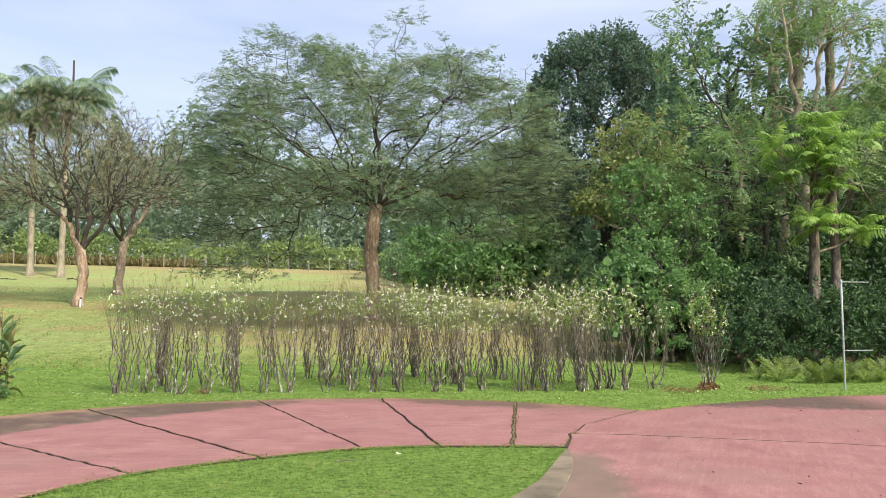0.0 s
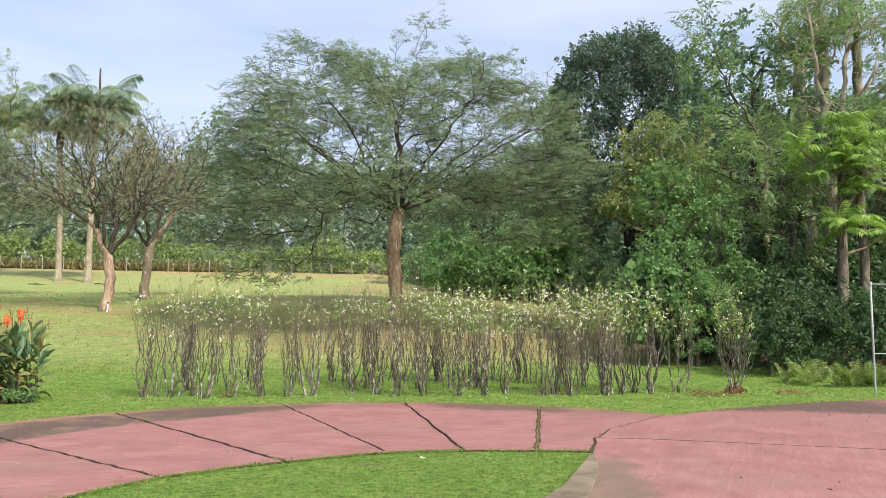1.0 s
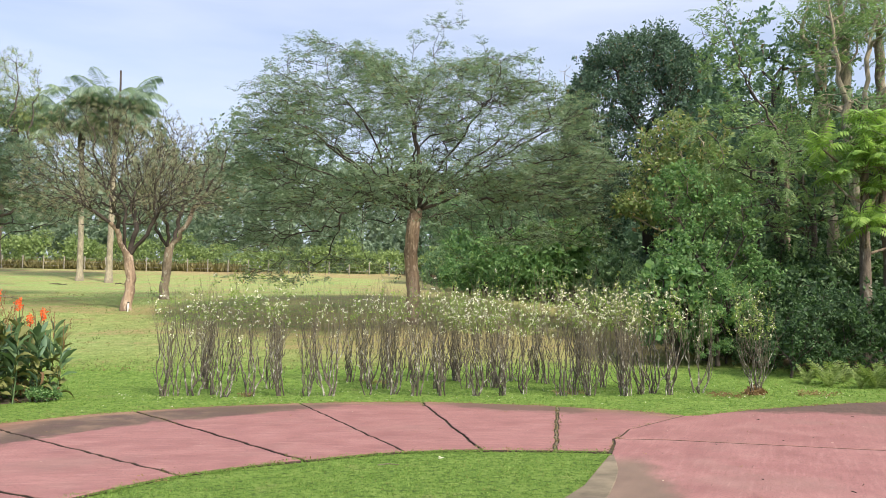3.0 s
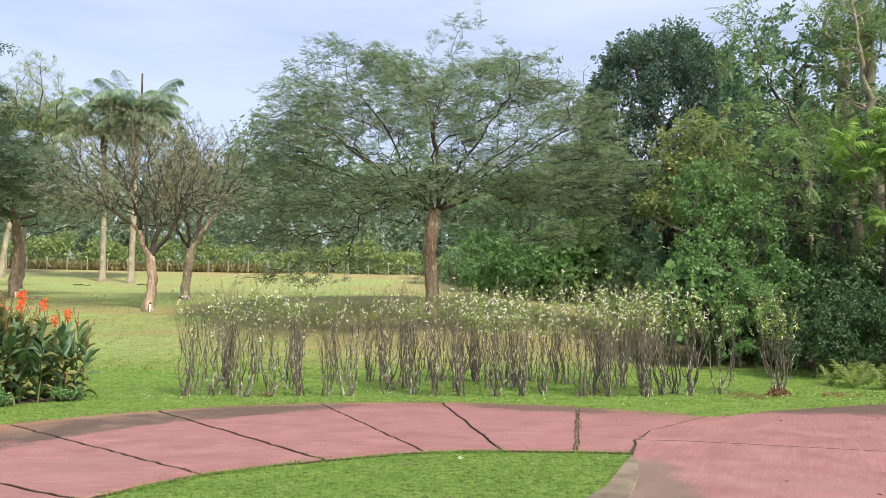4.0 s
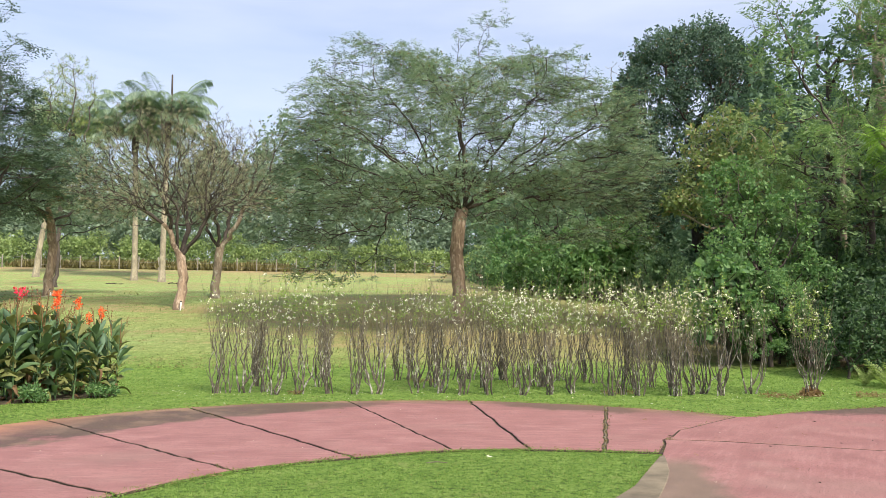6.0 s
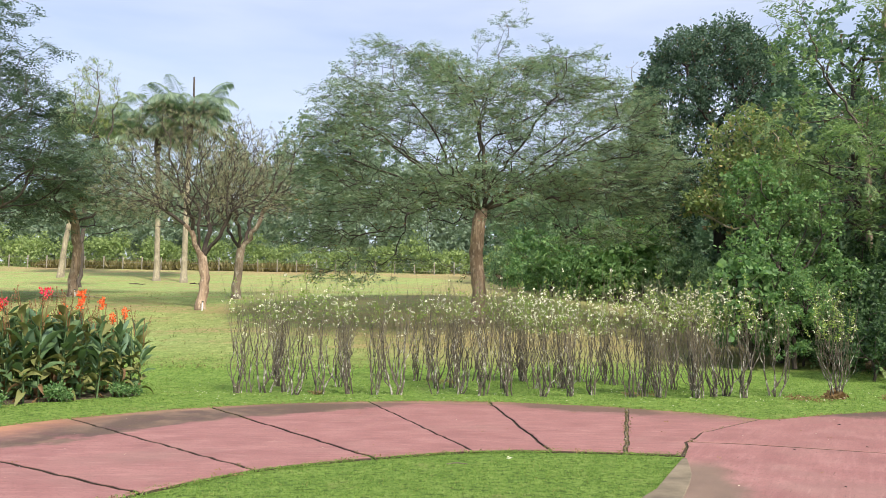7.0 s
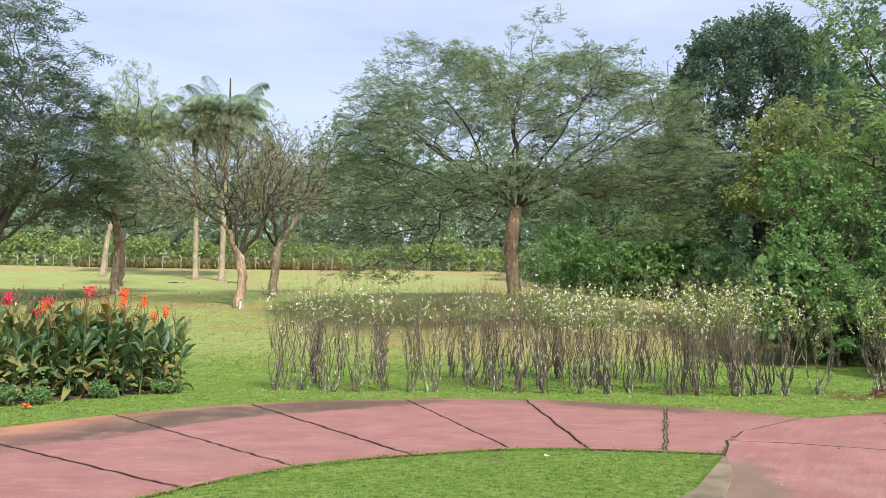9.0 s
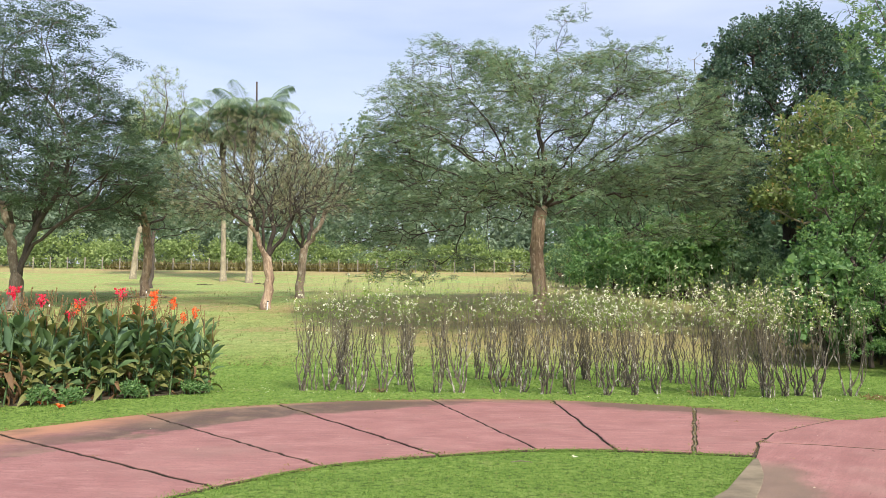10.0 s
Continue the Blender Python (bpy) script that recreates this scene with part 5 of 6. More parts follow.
def hedge():
    r = random.Random(5)
    protos = [hedge_shrub(60, 6, 1.80, 0.18, 3.0, 0.65, 0.72, 1.2), hedge_shrub(61, 5, 1.76, 0.26, 2.6, 0.65, 0.70, 1.15), hedge_shrub(62, 7, 1.82, 0.17, 3.0, 0.65, 0.70, 1.2),
              hedge_shrub(63, 6, 1.80, 0.22, 4.6, 1.5, 0.62), hedge_shrub(64, 6, 1.78, 0.20, 4.8, 1.5, 0.60), hedge_shrub(65, 3, 1.70, 0.34, 2.0, 0.7, 0.66),
              hedge_shrub(66, 3, 1.78, 0.10, 1.9, 0.7, 0.66), hedge_shrub(67, 5, 1.92, 0.22, 8.5, 1.6, 0.72)]
    used = set()

    def put(k, x, y, s):
        m = pose(x, y, hz(x, y), 0, 0, r.uniform(0, 360))
        ob = protos[k] if k not in used else copy_thing(protos[k], m)
        used.add(k)
        ob.matrix_basis = m @ Matrix.Scale(s, 4)

    front = [-4.2, -4.02, -3.7, -3.42, -3.13, -2.71, -2.2, -1.78, -1.42, -0.75, -0.3, 0.07, 0.57, 1.12, 1.58, 2.02, 2.61, 2.84, 3.11, 3.14, 3.71, 3.73, 4.04, 4.3, 4.55, 5.18]
    middle = [-3.82, -2.64, -0.68, -0.47, -0.38, 0.48, 1.07, 1.47, 1.6, 3.34, 3.68, 4.02]
    back = [-4.26, -3.64, -2.86, -2.07, -1.8, -1.29, -1.03, -0.13, 0.32, 0.95, 0.96, 1.05, 2.12, 2.66]
    for y, places in ((13.35, front), (14.6, middle), (16.1, back)):
        for x in places:
            k = r.choice((0, 1, 2, 0, 2, 5)) if x < 0.6 else r.choice((2, 3, 4, 3))
            if -2.8 < x < -2.3:
                k = 7
            if x > 5:
                k = 1
            put(k, x, y + r.uniform(-0.2, 0.2), r.uniform(0.94, 1.06))
    x = 0.7
    while x < 4.4:
        put(r.choice((3, 4, 1)), x, 15.6 + r.uniform(-0.3, 0.9), r.uniform(0.94, 1.02))
        x += r.uniform(1.0, 1.4)
    for x, y in ((2.6, 15.6), (3.4, 15.9), (1.6, 15.8)):
        put(6, x, y, 1.22)


hedge()


def vase_shrub():
    r = np.random.default_rng(70)
    ob = hedge_shrub(74, 9, 1.75, 0.58, 6.0, 0.8, 0.55)
    ob.matrix_basis = pose(6.07, 13.3, 0)
    tagged(ob, "vase-shaped flowering shrub with bare branching stems by the road")
    q = Pile()
    n = 260
    a = r.uniform(0, 6.283, n)
    rr = 0.15 * np.sqrt(r.random(n))
    pos = np.stack([np.cos(a) * rr, np.sin(a) * rr, (0.18 - rr) * r.uniform(0, 1, n)], 1)
    scatter(q, LEAFLET, pos, r.normal(size=(n, 3)) + (0, 0, 0.3), r.uniform(0.05, 0.11, n), r, 0.8, 0.6)
    tagged(q.out("litter", M_LEAF_DRYING, ob, "clump of withered brown litter at the foot"), kind="stuff")


vase_shrub()


# ---------------------------------------------------------------- canna bed
def blade_mesh(name, length, width, arch, fold, seed, mat):
    r = np.random.default_rng(seed)
    n = 8
    u = np.linspace(0, 1, n)
    w = width * np.sin(np.pi * np.clip(u * 0.94 + 0.05, 0, 1)) ** 0.75 * (1 - 0.25 * u)
    y = length * u * (1 - 0.25 * arch * u)
    z = length * (0.25 * u - arch * u * u * 0.55)
    rows = []
    for k in range(n):
        wave = 0.012 * math.sin(k * 1.9 + seed)
        rows.append([(-w[k] / 2, y[k], z[k] + fold * w[k] + wave), (0, y[k], z[k]), (w[k] / 2, y[k], z[k] + fold * w[k] - wave)])
    v = np.array(rows).reshape(-1, 3)
    i = np.arange(n - 1)[:, None] * 3 + np.arange(2)[None]
    q = np.stack([i, i + 1, i + 4, i + 3], -1).reshape(-1, 4)
    ob = mesh_object(name, v, q, mat, smooth=True)
    me = ob.data
    bpy.data.objects.remove(ob)
    return me


CANNA_LEAVES = [blade_mesh("leaf", 0.50, 0.17, 0.4, 0.25, 1, M_LEAF_CANNA), blade_mesh("leaf", 0.54, 0.16, 0.7, 0.2, 2, M_LEAF_CANNA), blade_mesh("leaf", 0.48, 0.15, 0.2, 0.3, 3, M_LEAF_CANNA_BLUE),
                blade_mesh("leaf", 0.52, 0.15, 0.5, 0.3, 5, M_LEAF_CANNA), blade_mesh("leaf", 0.44, 0.14, 1.1, 0.3, 6, M_LEAF_CANNA_OLIVE), blade_mesh("leaf", 0.42, 0.15, 1.2, 0.2, 7, M_LEAF_CANNA), blade_mesh("leaf", 0.40, 0.13, 1.5, 0.3, 8, M_LEAF_CANNA_OLIVE)]
CANNA_DRY = blade_mesh("leaf", 0.42, 0.10, 1.3, 0.35, 4, M_LEAF_DEAD)


def canna(seed, tall, flower, bloom, withered=0.24):
    r = random.Random(seed)
    npr = np.random.default_rng(seed)
    ob = thing("canna_plant", pose(0, 0, 0), "canna with broad dark-green leaves" + (f" and {bloom} flowers" if flower else " and brown withered ones" if withered > 0.5 else ""), "canna", "canna bed beside the drive")
    s = Pile()
    u = np.linspace(0, 1, 7)
    top = tall * (1.36 if flower else 0.96)
    s.tube(np.stack([0.05 * np.sin(u * 2 + seed), 0.04 * u, top * u - 0.03], 1), 0.014 * (1.1 - 0.65 * u), 6)
    stem = s.out("stem", M_LEAF_CANNA, ob)
    count = 18
    for k in range(count):
        h = tall * (0.05 + 0.87 * k / count)
        dry = k < 7 + 12 * withered * withered and r.random() < withered
        f = new("leaf", CANNA_DRY if dry else r.choice(CANNA_LEAVES[1:] if k < 9 else CANNA_LEAVES[:5]))
        f.parent = ob
        lift = radians(18 + 58 * k / count + r.uniform(-24, 20)) - (0.9 if dry else 0)
        f.matrix_basis = Matrix.Translation((0.03 * math.sin(h * 2), 0.0, h)) @ Euler((lift, r.uniform(-0.6, 0.6), k * 2.4 + r.uniform(-0.5, 0.5))).to_matrix().to_4x4() @ Matrix.Scale(r.uniform(0.70, 1.05), 4)
    if not flower:
        p = Pile()
        for k in range(2):
            a = npr.uniform(0, 6.28)
            q0 = np.array((0.0, 0.0, tall * 0.8))
            q1 = np.array((math.cos(a) * 0.12, math.sin(a) * 0.12, tall * npr.uniform(1.1, 1.28)))
            p.tube([q0, (q0 + q1) / 2 + (0.02, 0, 0), q1], [0.008, 0.007, 0.004], 4)
            for j in range(5):
                c0 = q1 + np.array((npr.normal(0, 0.012), npr.normal(0, 0.012), -0.045 * j))
                p.tube([c0 - (0, 0, 0.018), c0, c0 + (0, 0, 0.018)], [0.003, 0.013, 0.003], 5)
        p.out("seed_stalk", M_LEAF_DRYING, stem, "brown seed stalks")
    if flower:
        p = Pile()
        n = 22
        p.tube([(0.04, 0.04, top - 0.16), (0.04, 0.04, top - 0.05), (0.04, 0.04, top + 0.04)], [0.012, 0.02, 0.006], 6)
        pos = np.stack([npr.normal(0.04, 0.038, n), npr.normal(0.04, 0.038, n), top + npr.uniform(-0.13, 0.05, n)], 1)
        scatter(p, tuft(4, 77, 0.6, 1.1), pos, npr.normal(size=(n, 3)) + (0, 0, 0.8), npr.uniform(0.055, 0.095, n), npr, 0.7, 0.5)
        p.out("flower", flower, stem, f"{bloom} blossom")
    return ob


def canna_bed():
    r = random.Random(9)
    protos = [canna(1, 1.30, None, ""), canna(2, 1.15, None, ""), canna(3, 1.38, None, ""), canna(4, 1.28, M_FLOWER_RED, "red"), canna(5, 1.30, M_FLOWER_ORANGE, "orange"), canna(6, 1.18, M_FLOWER_ORANGE, "orange"), canna(7, 1.15, None, "", 0.7)]
    used = set()

    def put(k, x, y, s):
        m = pose(x, y, hz(x, y), r.uniform(-4, 4), r.uniform(-4, 4), r.uniform(0, 360))
        ob = protos[k] if k not in used else copy_thing(protos[k], m)
        used.add(k)
        ob.matrix_basis = m @ Matrix.Scale(s, 4)

    a, b = Vector((-5.75, 12.85)), Vector((-9.0, 9.25))
    side = Vector((-(b - a).y, (b - a).x)).normalized() * -1
    for row in range(5):
        n = 15
        for i in range(n):
            p = a.lerp(b, (i + r.uniform(-0.3, 0.3)) / n) + side * (row * 0.27 + r.uniform(-0.1, 0.1))
            put(6 if row < 2 and i in (10, 11, 13) else r.choice((0, 1, 2)), p.x, p.y, r.uniform(0.90, 1.10) * (0.85 if i < 2 else 1.0))
    # heads of the flowering stems
    tops = {3: 1.28 * 1.36, 4: 1.30 * 1.36, 5: 1.18 * 1.36}
    for k, x, y, z in ((3, -8.25, 11.3, 1.75), (3, -8.05, 11.45, 1.62), (3, -7.7, 11.9, 1.56), (3, -7.72, 11.72, 1.36), (3, -7.25, 12.3, 1.74), (5, -7.1, 12.45, 1.33), (5, -7.0, 12.5, 1.48),
                       (4, -6.82, 12.7, 1.56), (4, -6.78, 12.8, 1.72), (4, -6.5, 13.1, 1.6), (5, -6.42, 13.05, 1.34), (5, -6.25, 13.3, 1.42), (3, -8.7, 10.7, 1.6), (4, -7.62, 12.0, 1.5)):
        put(k, x, y, z / tops[k])


canna_bed()


def bed_soil():
    """Dark dug soil under the cannas, slightly heaped."""
    a, b = Vector((-5.75, 12.9)), Vector((-9.2, 9.1))
    along = (b - a).normalized()
    side = Vector((along.y, -along.x))
    n, w = 60, 8
    v = []
    for i in range(n):
        for j in range(w):
            t = j / (w - 1)
            off = -0.12 + 1.5 * t + 0.10 * noise.noise(Vector((i * 0.35, 3.0 if j < 4 else 8.0, 0)))
            end = 0.0 if 0 < i < n - 1 else 1.0
            p = a + along * ((b - a).length * i / (n - 1)) + side * off
            z = 0.03 * math.sin(math.pi * t) * (1 - end) + 0.025 * noise.noise(Vector((p.x * 4, p.y * 4, 0))) * math.sin(math.pi * t)
            v.append((p.x, p.y, 0.006 + max(0.0, z) - (0.012 if j in (0, w - 1) or end else 0)))
    k = np.arange(n - 1)[:, None] * w + np.arange(w - 1)[None]
    q = np.stack([k, k + 1, k + 1 + w, k + w], -1).reshape(-1, 4)
    tagged(mesh_object("flower_bed", np.array(v), q, M_SOIL, smooth=True), "dark soil of the canna bed", "flower bed", kind="structure")


bed_soil()


def bed_cover():
    """Low leafy plants at the feet of the cannas."""
    r = np.random.default_rng(17)
    T = dome(60, r, 0, 0, 0.16, 0.24, 0.2, 0.24, 0.3, -0.3)
    proto = tree("low_plant", pose(0, 0, 0), "low bright leafy plant at the foot of the cannas", [(0, 0, 0), (0, 0, 0.06), (0, 0, 0.12)], T, 80, 0.08, 0.4, 0.008, M_TWIG, M_LEAF_FRESH, tuft(5, 81, 0.42), 0.12, 1,
                 tip=0.002, up=1.5, roll=0.4, category="plant", group="low plants in the bed")
    for i in range(15):
        u = (i // 3 + 0.5 + r.normal(0, 0.2)) / 5
        x, y = -5.7 + (-9.0 + 5.7) * u + 0.14, 12.85 + (9.25 - 12.85) * u - 0.14
        m = pose(x + r.uniform(-0.15, 0.15), y + r.uniform(-0.15, 0.15), 0, 0, 0, r.uniform(0, 360))
        ob = proto if i == 0 else copy_thing(proto, m)
        ob.matrix_basis = m @ Matrix.Scale(r.uniform(0.45, 0.85), 4)


bed_cover()


# ---------------------------------------------------------------- ferns and the metal frame
def ferns():
    r = np.random.default_rng(18)
    protos = []
    kinds = [arching(13, 0.19, 0.30, 8, -25, 0.1, 0.5, 0.1), arching(12, 0.20, 0.30, 5, -45, 0.1, 0.5, 0.1)]
    for k in range(2):
        ob = thing("fern", pose(0, 0, 0), "upright light-green fern at the edge of the wood", "fern", "ferns by the road")
        for j in range(10):
            a, el = j * 2.4 + k, r.uniform(0.8, 1.35)
            d = np.array([[math.cos(a) * math.cos(el), math.sin(a) * math.cos(el), math.sin(el)]])
            p = Pile()
            scatter(p, kinds[j % 2], np.array([[0, 0, 0.0]]), d, np.array([r.uniform(0.55, 0.95)]), r, 0.25, 0.8)
            p.out("frond", M_LEAF_FERN, ob)
        protos.append(ob)
    used = set()
    for i in range(34):
        u = i / 33
        x, y = 8.1 + 4.6 * u + r.uniform(-0.3, 0.3), 14.6 + r.uniform(-0.5, 0.9)
        m = pose(x, y, hz(x, y), 0, 0, r.uniform(0, 360))
        k = i % 2
        ob = protos[k] if k not in used else copy_thing(protos[k], m)
        used.add(k)
        ob.matrix_basis = m @ Matrix.Scale(r.uniform(0.45, 0.75), 4)


ferns()


def metal_frame():
    ob = thing("metal_post", pose(8.55, 13.1, 0), "grey galvanised metal post with two thin arms at the roadside", "post")
    p = Pile()
    p.tube([(0, 0, -0.1), (0, 0, 0.9), (0, 0, 1.955), (0, 0, 1.96)], [0.019, 0.019, 0.019, 0.002], 12)
    pole = p.out("pole", M_STEEL, ob, smooth=True)
    for z, L in ((1.94, 0.56), (0.70, 0.60)):
        q = Pile()
        q.tube([(0.02, 0, z), (L * 0.5, 0.03, z), (L, 0.05, z), (L + 0.004, 0.05, z)], [0.009, 0.009, 0.009, 0.001], 8)
        q.out("arm", M_STEEL, ob, smooth=True)
    q = Pile()
    q.tube([(0, 0, 1.90), (0, 0, 1.93), (0, 0, 1.975), (0, 0, 1.985)], [0.024, 0.024, 0.024, 0.008], 10)
    q.out("cap", M_STEEL, pole, smooth=True)


metal_frame()


# ---------------------------------------------------------------- grass and litter
def grass_tuft(n, seed):
    r = np.random.default_rng(seed)
    v = []
    for k in range(n):
        a = r.uniform(0, 6.283)
        d = np.array((math.cos(a) * 0.55, 1.0, math.sin(a) * 0.55)) * r.uniform(0.6, 1.0)
        s = np.array((-math.sin(a), 0, math.cos(a)))
        b = np.array((r.uniform(-0.5, 0.5), 0, r.uniform(-0.5, 0.5)))
        v.append(leaf_quad(b, d, s, 1.0, 0.26, 0.0))
    v = np.concatenate(v)
    return v, np.arange(len(v)).reshape(-1, 4)


def on_road(x, y):
    """Whether paving covers a place."""
    ro = np.hypot(x - OUTER.x, y - OUTER.y)
    ri = np.hypot(x - INNER.x, y - INNER.y)
    line = np.interp(y, (3.9, 5.0, 5.65, 6.22, 6.77, 7.6), (0.1, 0.72, 1.07, 1.41, 1.64, 1.97))
    in_drive = (ro < R_OUT - 0.03) & (ri > R_IN + 0.03) & (x < 3.9)
    fx, fy = np.array(FAR_EDGE).T
    in_road = ((x > 3.6) & (y < np.interp(x, fx, fy) - 0.0)) | ((y < 7.7) & (x > line))
    beyond = (x > 1.95) & (x < 3.9) & (y < 10.9) & (ro < R_OUT)
    return in_drive | in_road | beyond


def grass():
    r = np.random.default_rng(19)
    pile = Pile()
    tufts = [grass_tuft(4, s) for s in (1, 2, 3)]
    for n, x0, x1, y0, y1, lo, hi in ((24000, -3.2, 2.1, 4.4, 8.3, 0.010, 0.027), (23000, -10.5, 10.5, 8.0, 18.3, 0.016, 0.045)):
        x, y = r.uniform(x0, x1, n), r.uniform(y0, y1, n)
        k = ~on_road(x, y)
        x, y = x[k], y[k]
        pos = np.stack([x, y, height(x, y) - 0.004], 1)
        up = r.normal(size=pos.shape) * 0.22 + (0, 0, 1)
        for j, tm in enumerate(tufts):
            s = np.arange(len(x)) % 3 == j
            scatter(pile, tm, pos[s], up[s], r.uniform(lo, hi, s.sum()), r, 1.0, 0.0)
    for c, rad, a0, a1, n in ((INNER, R_IN + 0.005, 74, 172, 4200), (OUTER, R_OUT - 0.01, 46, 186, 3200)):
        a = np.radians(r.uniform(a0, a1, n))
        q = rad + r.normal(0, 0.035, n) + 0.035 * np.sin(a * 37) * np.sin(a * 13)
        pos = np.stack([c.x + np.cos(a) * q, c.y + np.sin(a) * q, np.full(n, 0.012)], 1)
        lean = np.stack([np.cos(a), np.sin(a), 0 * a], 1) * (0.5 if c is INNER else -0.5)
        scatter(pile, tufts[0], pos, r.normal(size=pos.shape) * 0.3 + lean + (0, 0, 1), r.uniform(0.010, 0.024, n), r, 1.0, 0.0)
    tagged(pile.out("grass", M_GRASS), "short green grass blades along the drive", "grass", kind="stuff")
    pile = Pile()
    n = 11000
    y = 18.0 + 24.0 * r.random(n) ** 1.4
    x = r.uniform(-0.62, 0.26, n) * y
    pos = np.stack([x, y, height(x, y) - 0.004], 1)
    scatter(pile, grass_tuft(3, 4), pos, r.normal(size=pos.shape) * 0.3 + (0, 0, 1), r.uniform(0.03, 0.085, n), r, 1.0, 0.0)
    tagged(pile.out("lawn_tufts", M_GRASS_DRY), "sparse short tufts of grass on the sloping lawn", "grass", kind="stuff")
    pile = Pile()
    for a, b, n in (((2.18, 11.35), (1.49, 7.84), 150), ((0.17, 11.9), (0.22, 11.4), 16), ((0.70, 8.2), (0.74, 7.88), 16), ((3.6, 10.3), (2.64, 9.2), 30), ((2.4, 8.7), (2.0, 7.7), 40), ((-3.7, 10.85), (-2.9, 9.8), 36), ((-1.02, 7.42), (-1.2, 7.66), 14), ((-1.98, 6.75), (-2.25, 7.0), 14)):
        u = r.random(n)
        x, y = a[0] + (b[0] - a[0]) * u + r.normal(0, 0.025, n), a[1] + (b[1] - a[1]) * u + r.normal(0, 0.025, n)
        scatter(pile, tufts[0], np.stack([x, y, 0 * x + 0.02], 1), r.normal(size=(n, 3)) * 0.5 + (0, 0, 0.7), r.uniform(0.015, 0.03, n), r, 1.0, 0.0)
    tagged(pile.out("joint_weeds", M_WEED), "small weeds growing in the drive's joints", "weeds", kind="stuff")


grass()


def litter():
    r = np.random.default_rng(20)
    pile = Pile()
    n = 420
    x, y = r.uniform(-5.5, 7.5, n), r.normal(12.9, 0.9, n)
    k = ~on_road(x, y) & (y > 11)
    x, y = x[k], y[k]
    scatter(pile, LEAFLET, np.stack([x, y, 0 * x + 0.05], 1), r.normal(size=(len(x), 3)) * (1, 1, 0.2), r.uniform(0.012, 0.024, len(x)), r, 0.3, 1.0)
    n = 46
    x, y = r.uniform(-5.5, 7.0, n), r.uniform(6.0, 12.0, n)
    k = on_road(x, y)
    x, y = x[k], y[k]
    scatter(pile, LEAFLET, np.stack([x, y, 0 * x + 0.034], 1), r.normal(size=(len(x), 3)) * (1, 1, 0.1), r.uniform(0.008, 0.015, len(x)), r, 0.2, 1.0)
    tagged(pile.out("fallen_petals", M_PETAL), "fallen cream petals on the grass and paving", "petals", kind="stuff")
    pile = Pile()
    for cx, cy, rad, n in ((5.5, 12.95, 0.32, 150), (7.1, 13.1, 0.3, 110), (-0.6, 15.6, 0.3, 80), (-2.75, 13.2, 0.12, 40), (2.8, 13.5, 0.2, 60)):
        a, q = r.uniform(0, 6.283, n), rad * np.sqrt(r.random(n))
        scatter(pile, LEAFLET, np.stack([cx + np.cos(a) * q * 1.4, cy + np.sin(a) * q, r.uniform(0.01, 0.06, n)], 1), r.normal(size=(n, 3)) * (1, 1, 0.3), r.uniform(0.025, 0.06, n), r, 0.4, 1.0)
    tagged(pile.out("dry_litter", M_LEAF_DRYING), "patches of dry brown litter in the grass", "litter", kind="stuff")
    pile = Pile()
    for c, rad, a0, a1, n in ((OUTER, R_OUT + 0.02, 48, 185, 900), (INNER, R_IN - 0.01, 78, 170, 170)):
        a = np.radians(r.uniform(a0, a1, n))
        q = rad + r.normal(0, 0.045, n)
        scatter(pile, LEAFLET, np.stack([c.x + np.cos(a) * q, c.y + np.sin(a) * q, r.uniform(0.02, 0.035, n)], 1), r.normal(size=(n, 3)) * (1, 1, 0.2), r.uniform(0.012, 0.035, n), r, 0.3, 1.0)
    fx, fy = np.array(FAR_EDGE).T
    x = r.uniform(3.8, 9.5, 420)
    scatter(pile, LEAFLET, np.stack([x, np.interp(x, fx, fy) + r.normal(0, 0.05, 420), r.uniform(0.02, 0.04, 420)], 1), r.normal(size=(420, 3)) * (1, 1, 0.2), r.uniform(0.012, 0.035, 420), r, 0.3, 1.0)
    tagged(pile.out("edge_litter", M_LEAF_DRYING), "brown leaf crumbs gathered along the paving's edges", "litter", kind="stuff")
    pile = Pile()
    n = 90
    x, y = r.uniform(-6.5, 8.0, n), r.uniform(5.5, 11.9, n)
    k = on_road(x, y)
    x, y = x[k], y[k]
    scatter(pile, LEAFLET, np.stack([x, y, 0 * x + 0.03], 1), r.normal(size=(len(x), 3)) * (1, 1, 0.1), r.uniform(0.015, 0.04, len(x)), r, 0.2, 1.0)
    tagged(pile.out("fallen_leaves", M_LEAF_DRYING), "a few dry brown leaves on the paving", "leaves", kind="stuff")
    pile = Pile()
    for k in range(34):
        x, y = r.uniform(1.7, 8.5), r.uniform(5.3, 10.4)
        if not bool(on_road(np.array([x]), np.array([y]))[0]):
            continue
        a, L = r.normal(1.75, 0.5), r.uniform(0.015, 0.065)
        e = np.array((math.cos(a) * L, math.sin(a) * L, 0.0))
        p0 = np.array((x, y, 0.030))
        pile.tube([p0, p0 + e * 0.5 + (0.008, 0.004, 0), p0 + e], [0.003, 0.004, 0.002], 4)
    tagged(pile.out("fallen_twigs", M_BARK_DARK), "thin dark twigs scattered on the road", "twigs", kind="stuff")
    leaf = Pile()
    leaf.add(leaf_quad((0, 0, 0.02), (1, 0.1, 0.12), (0, 1, 0.1), 0.11, 0.06), np.arange(4)[None])
    leaf.add(leaf_quad((0.02, 0.02, 0.03), (0.3, 0.9, 0.2), (0.9, -0.3, 0.1), 0.07, 0.05), np.arange(4)[None])
    straw = Pile()
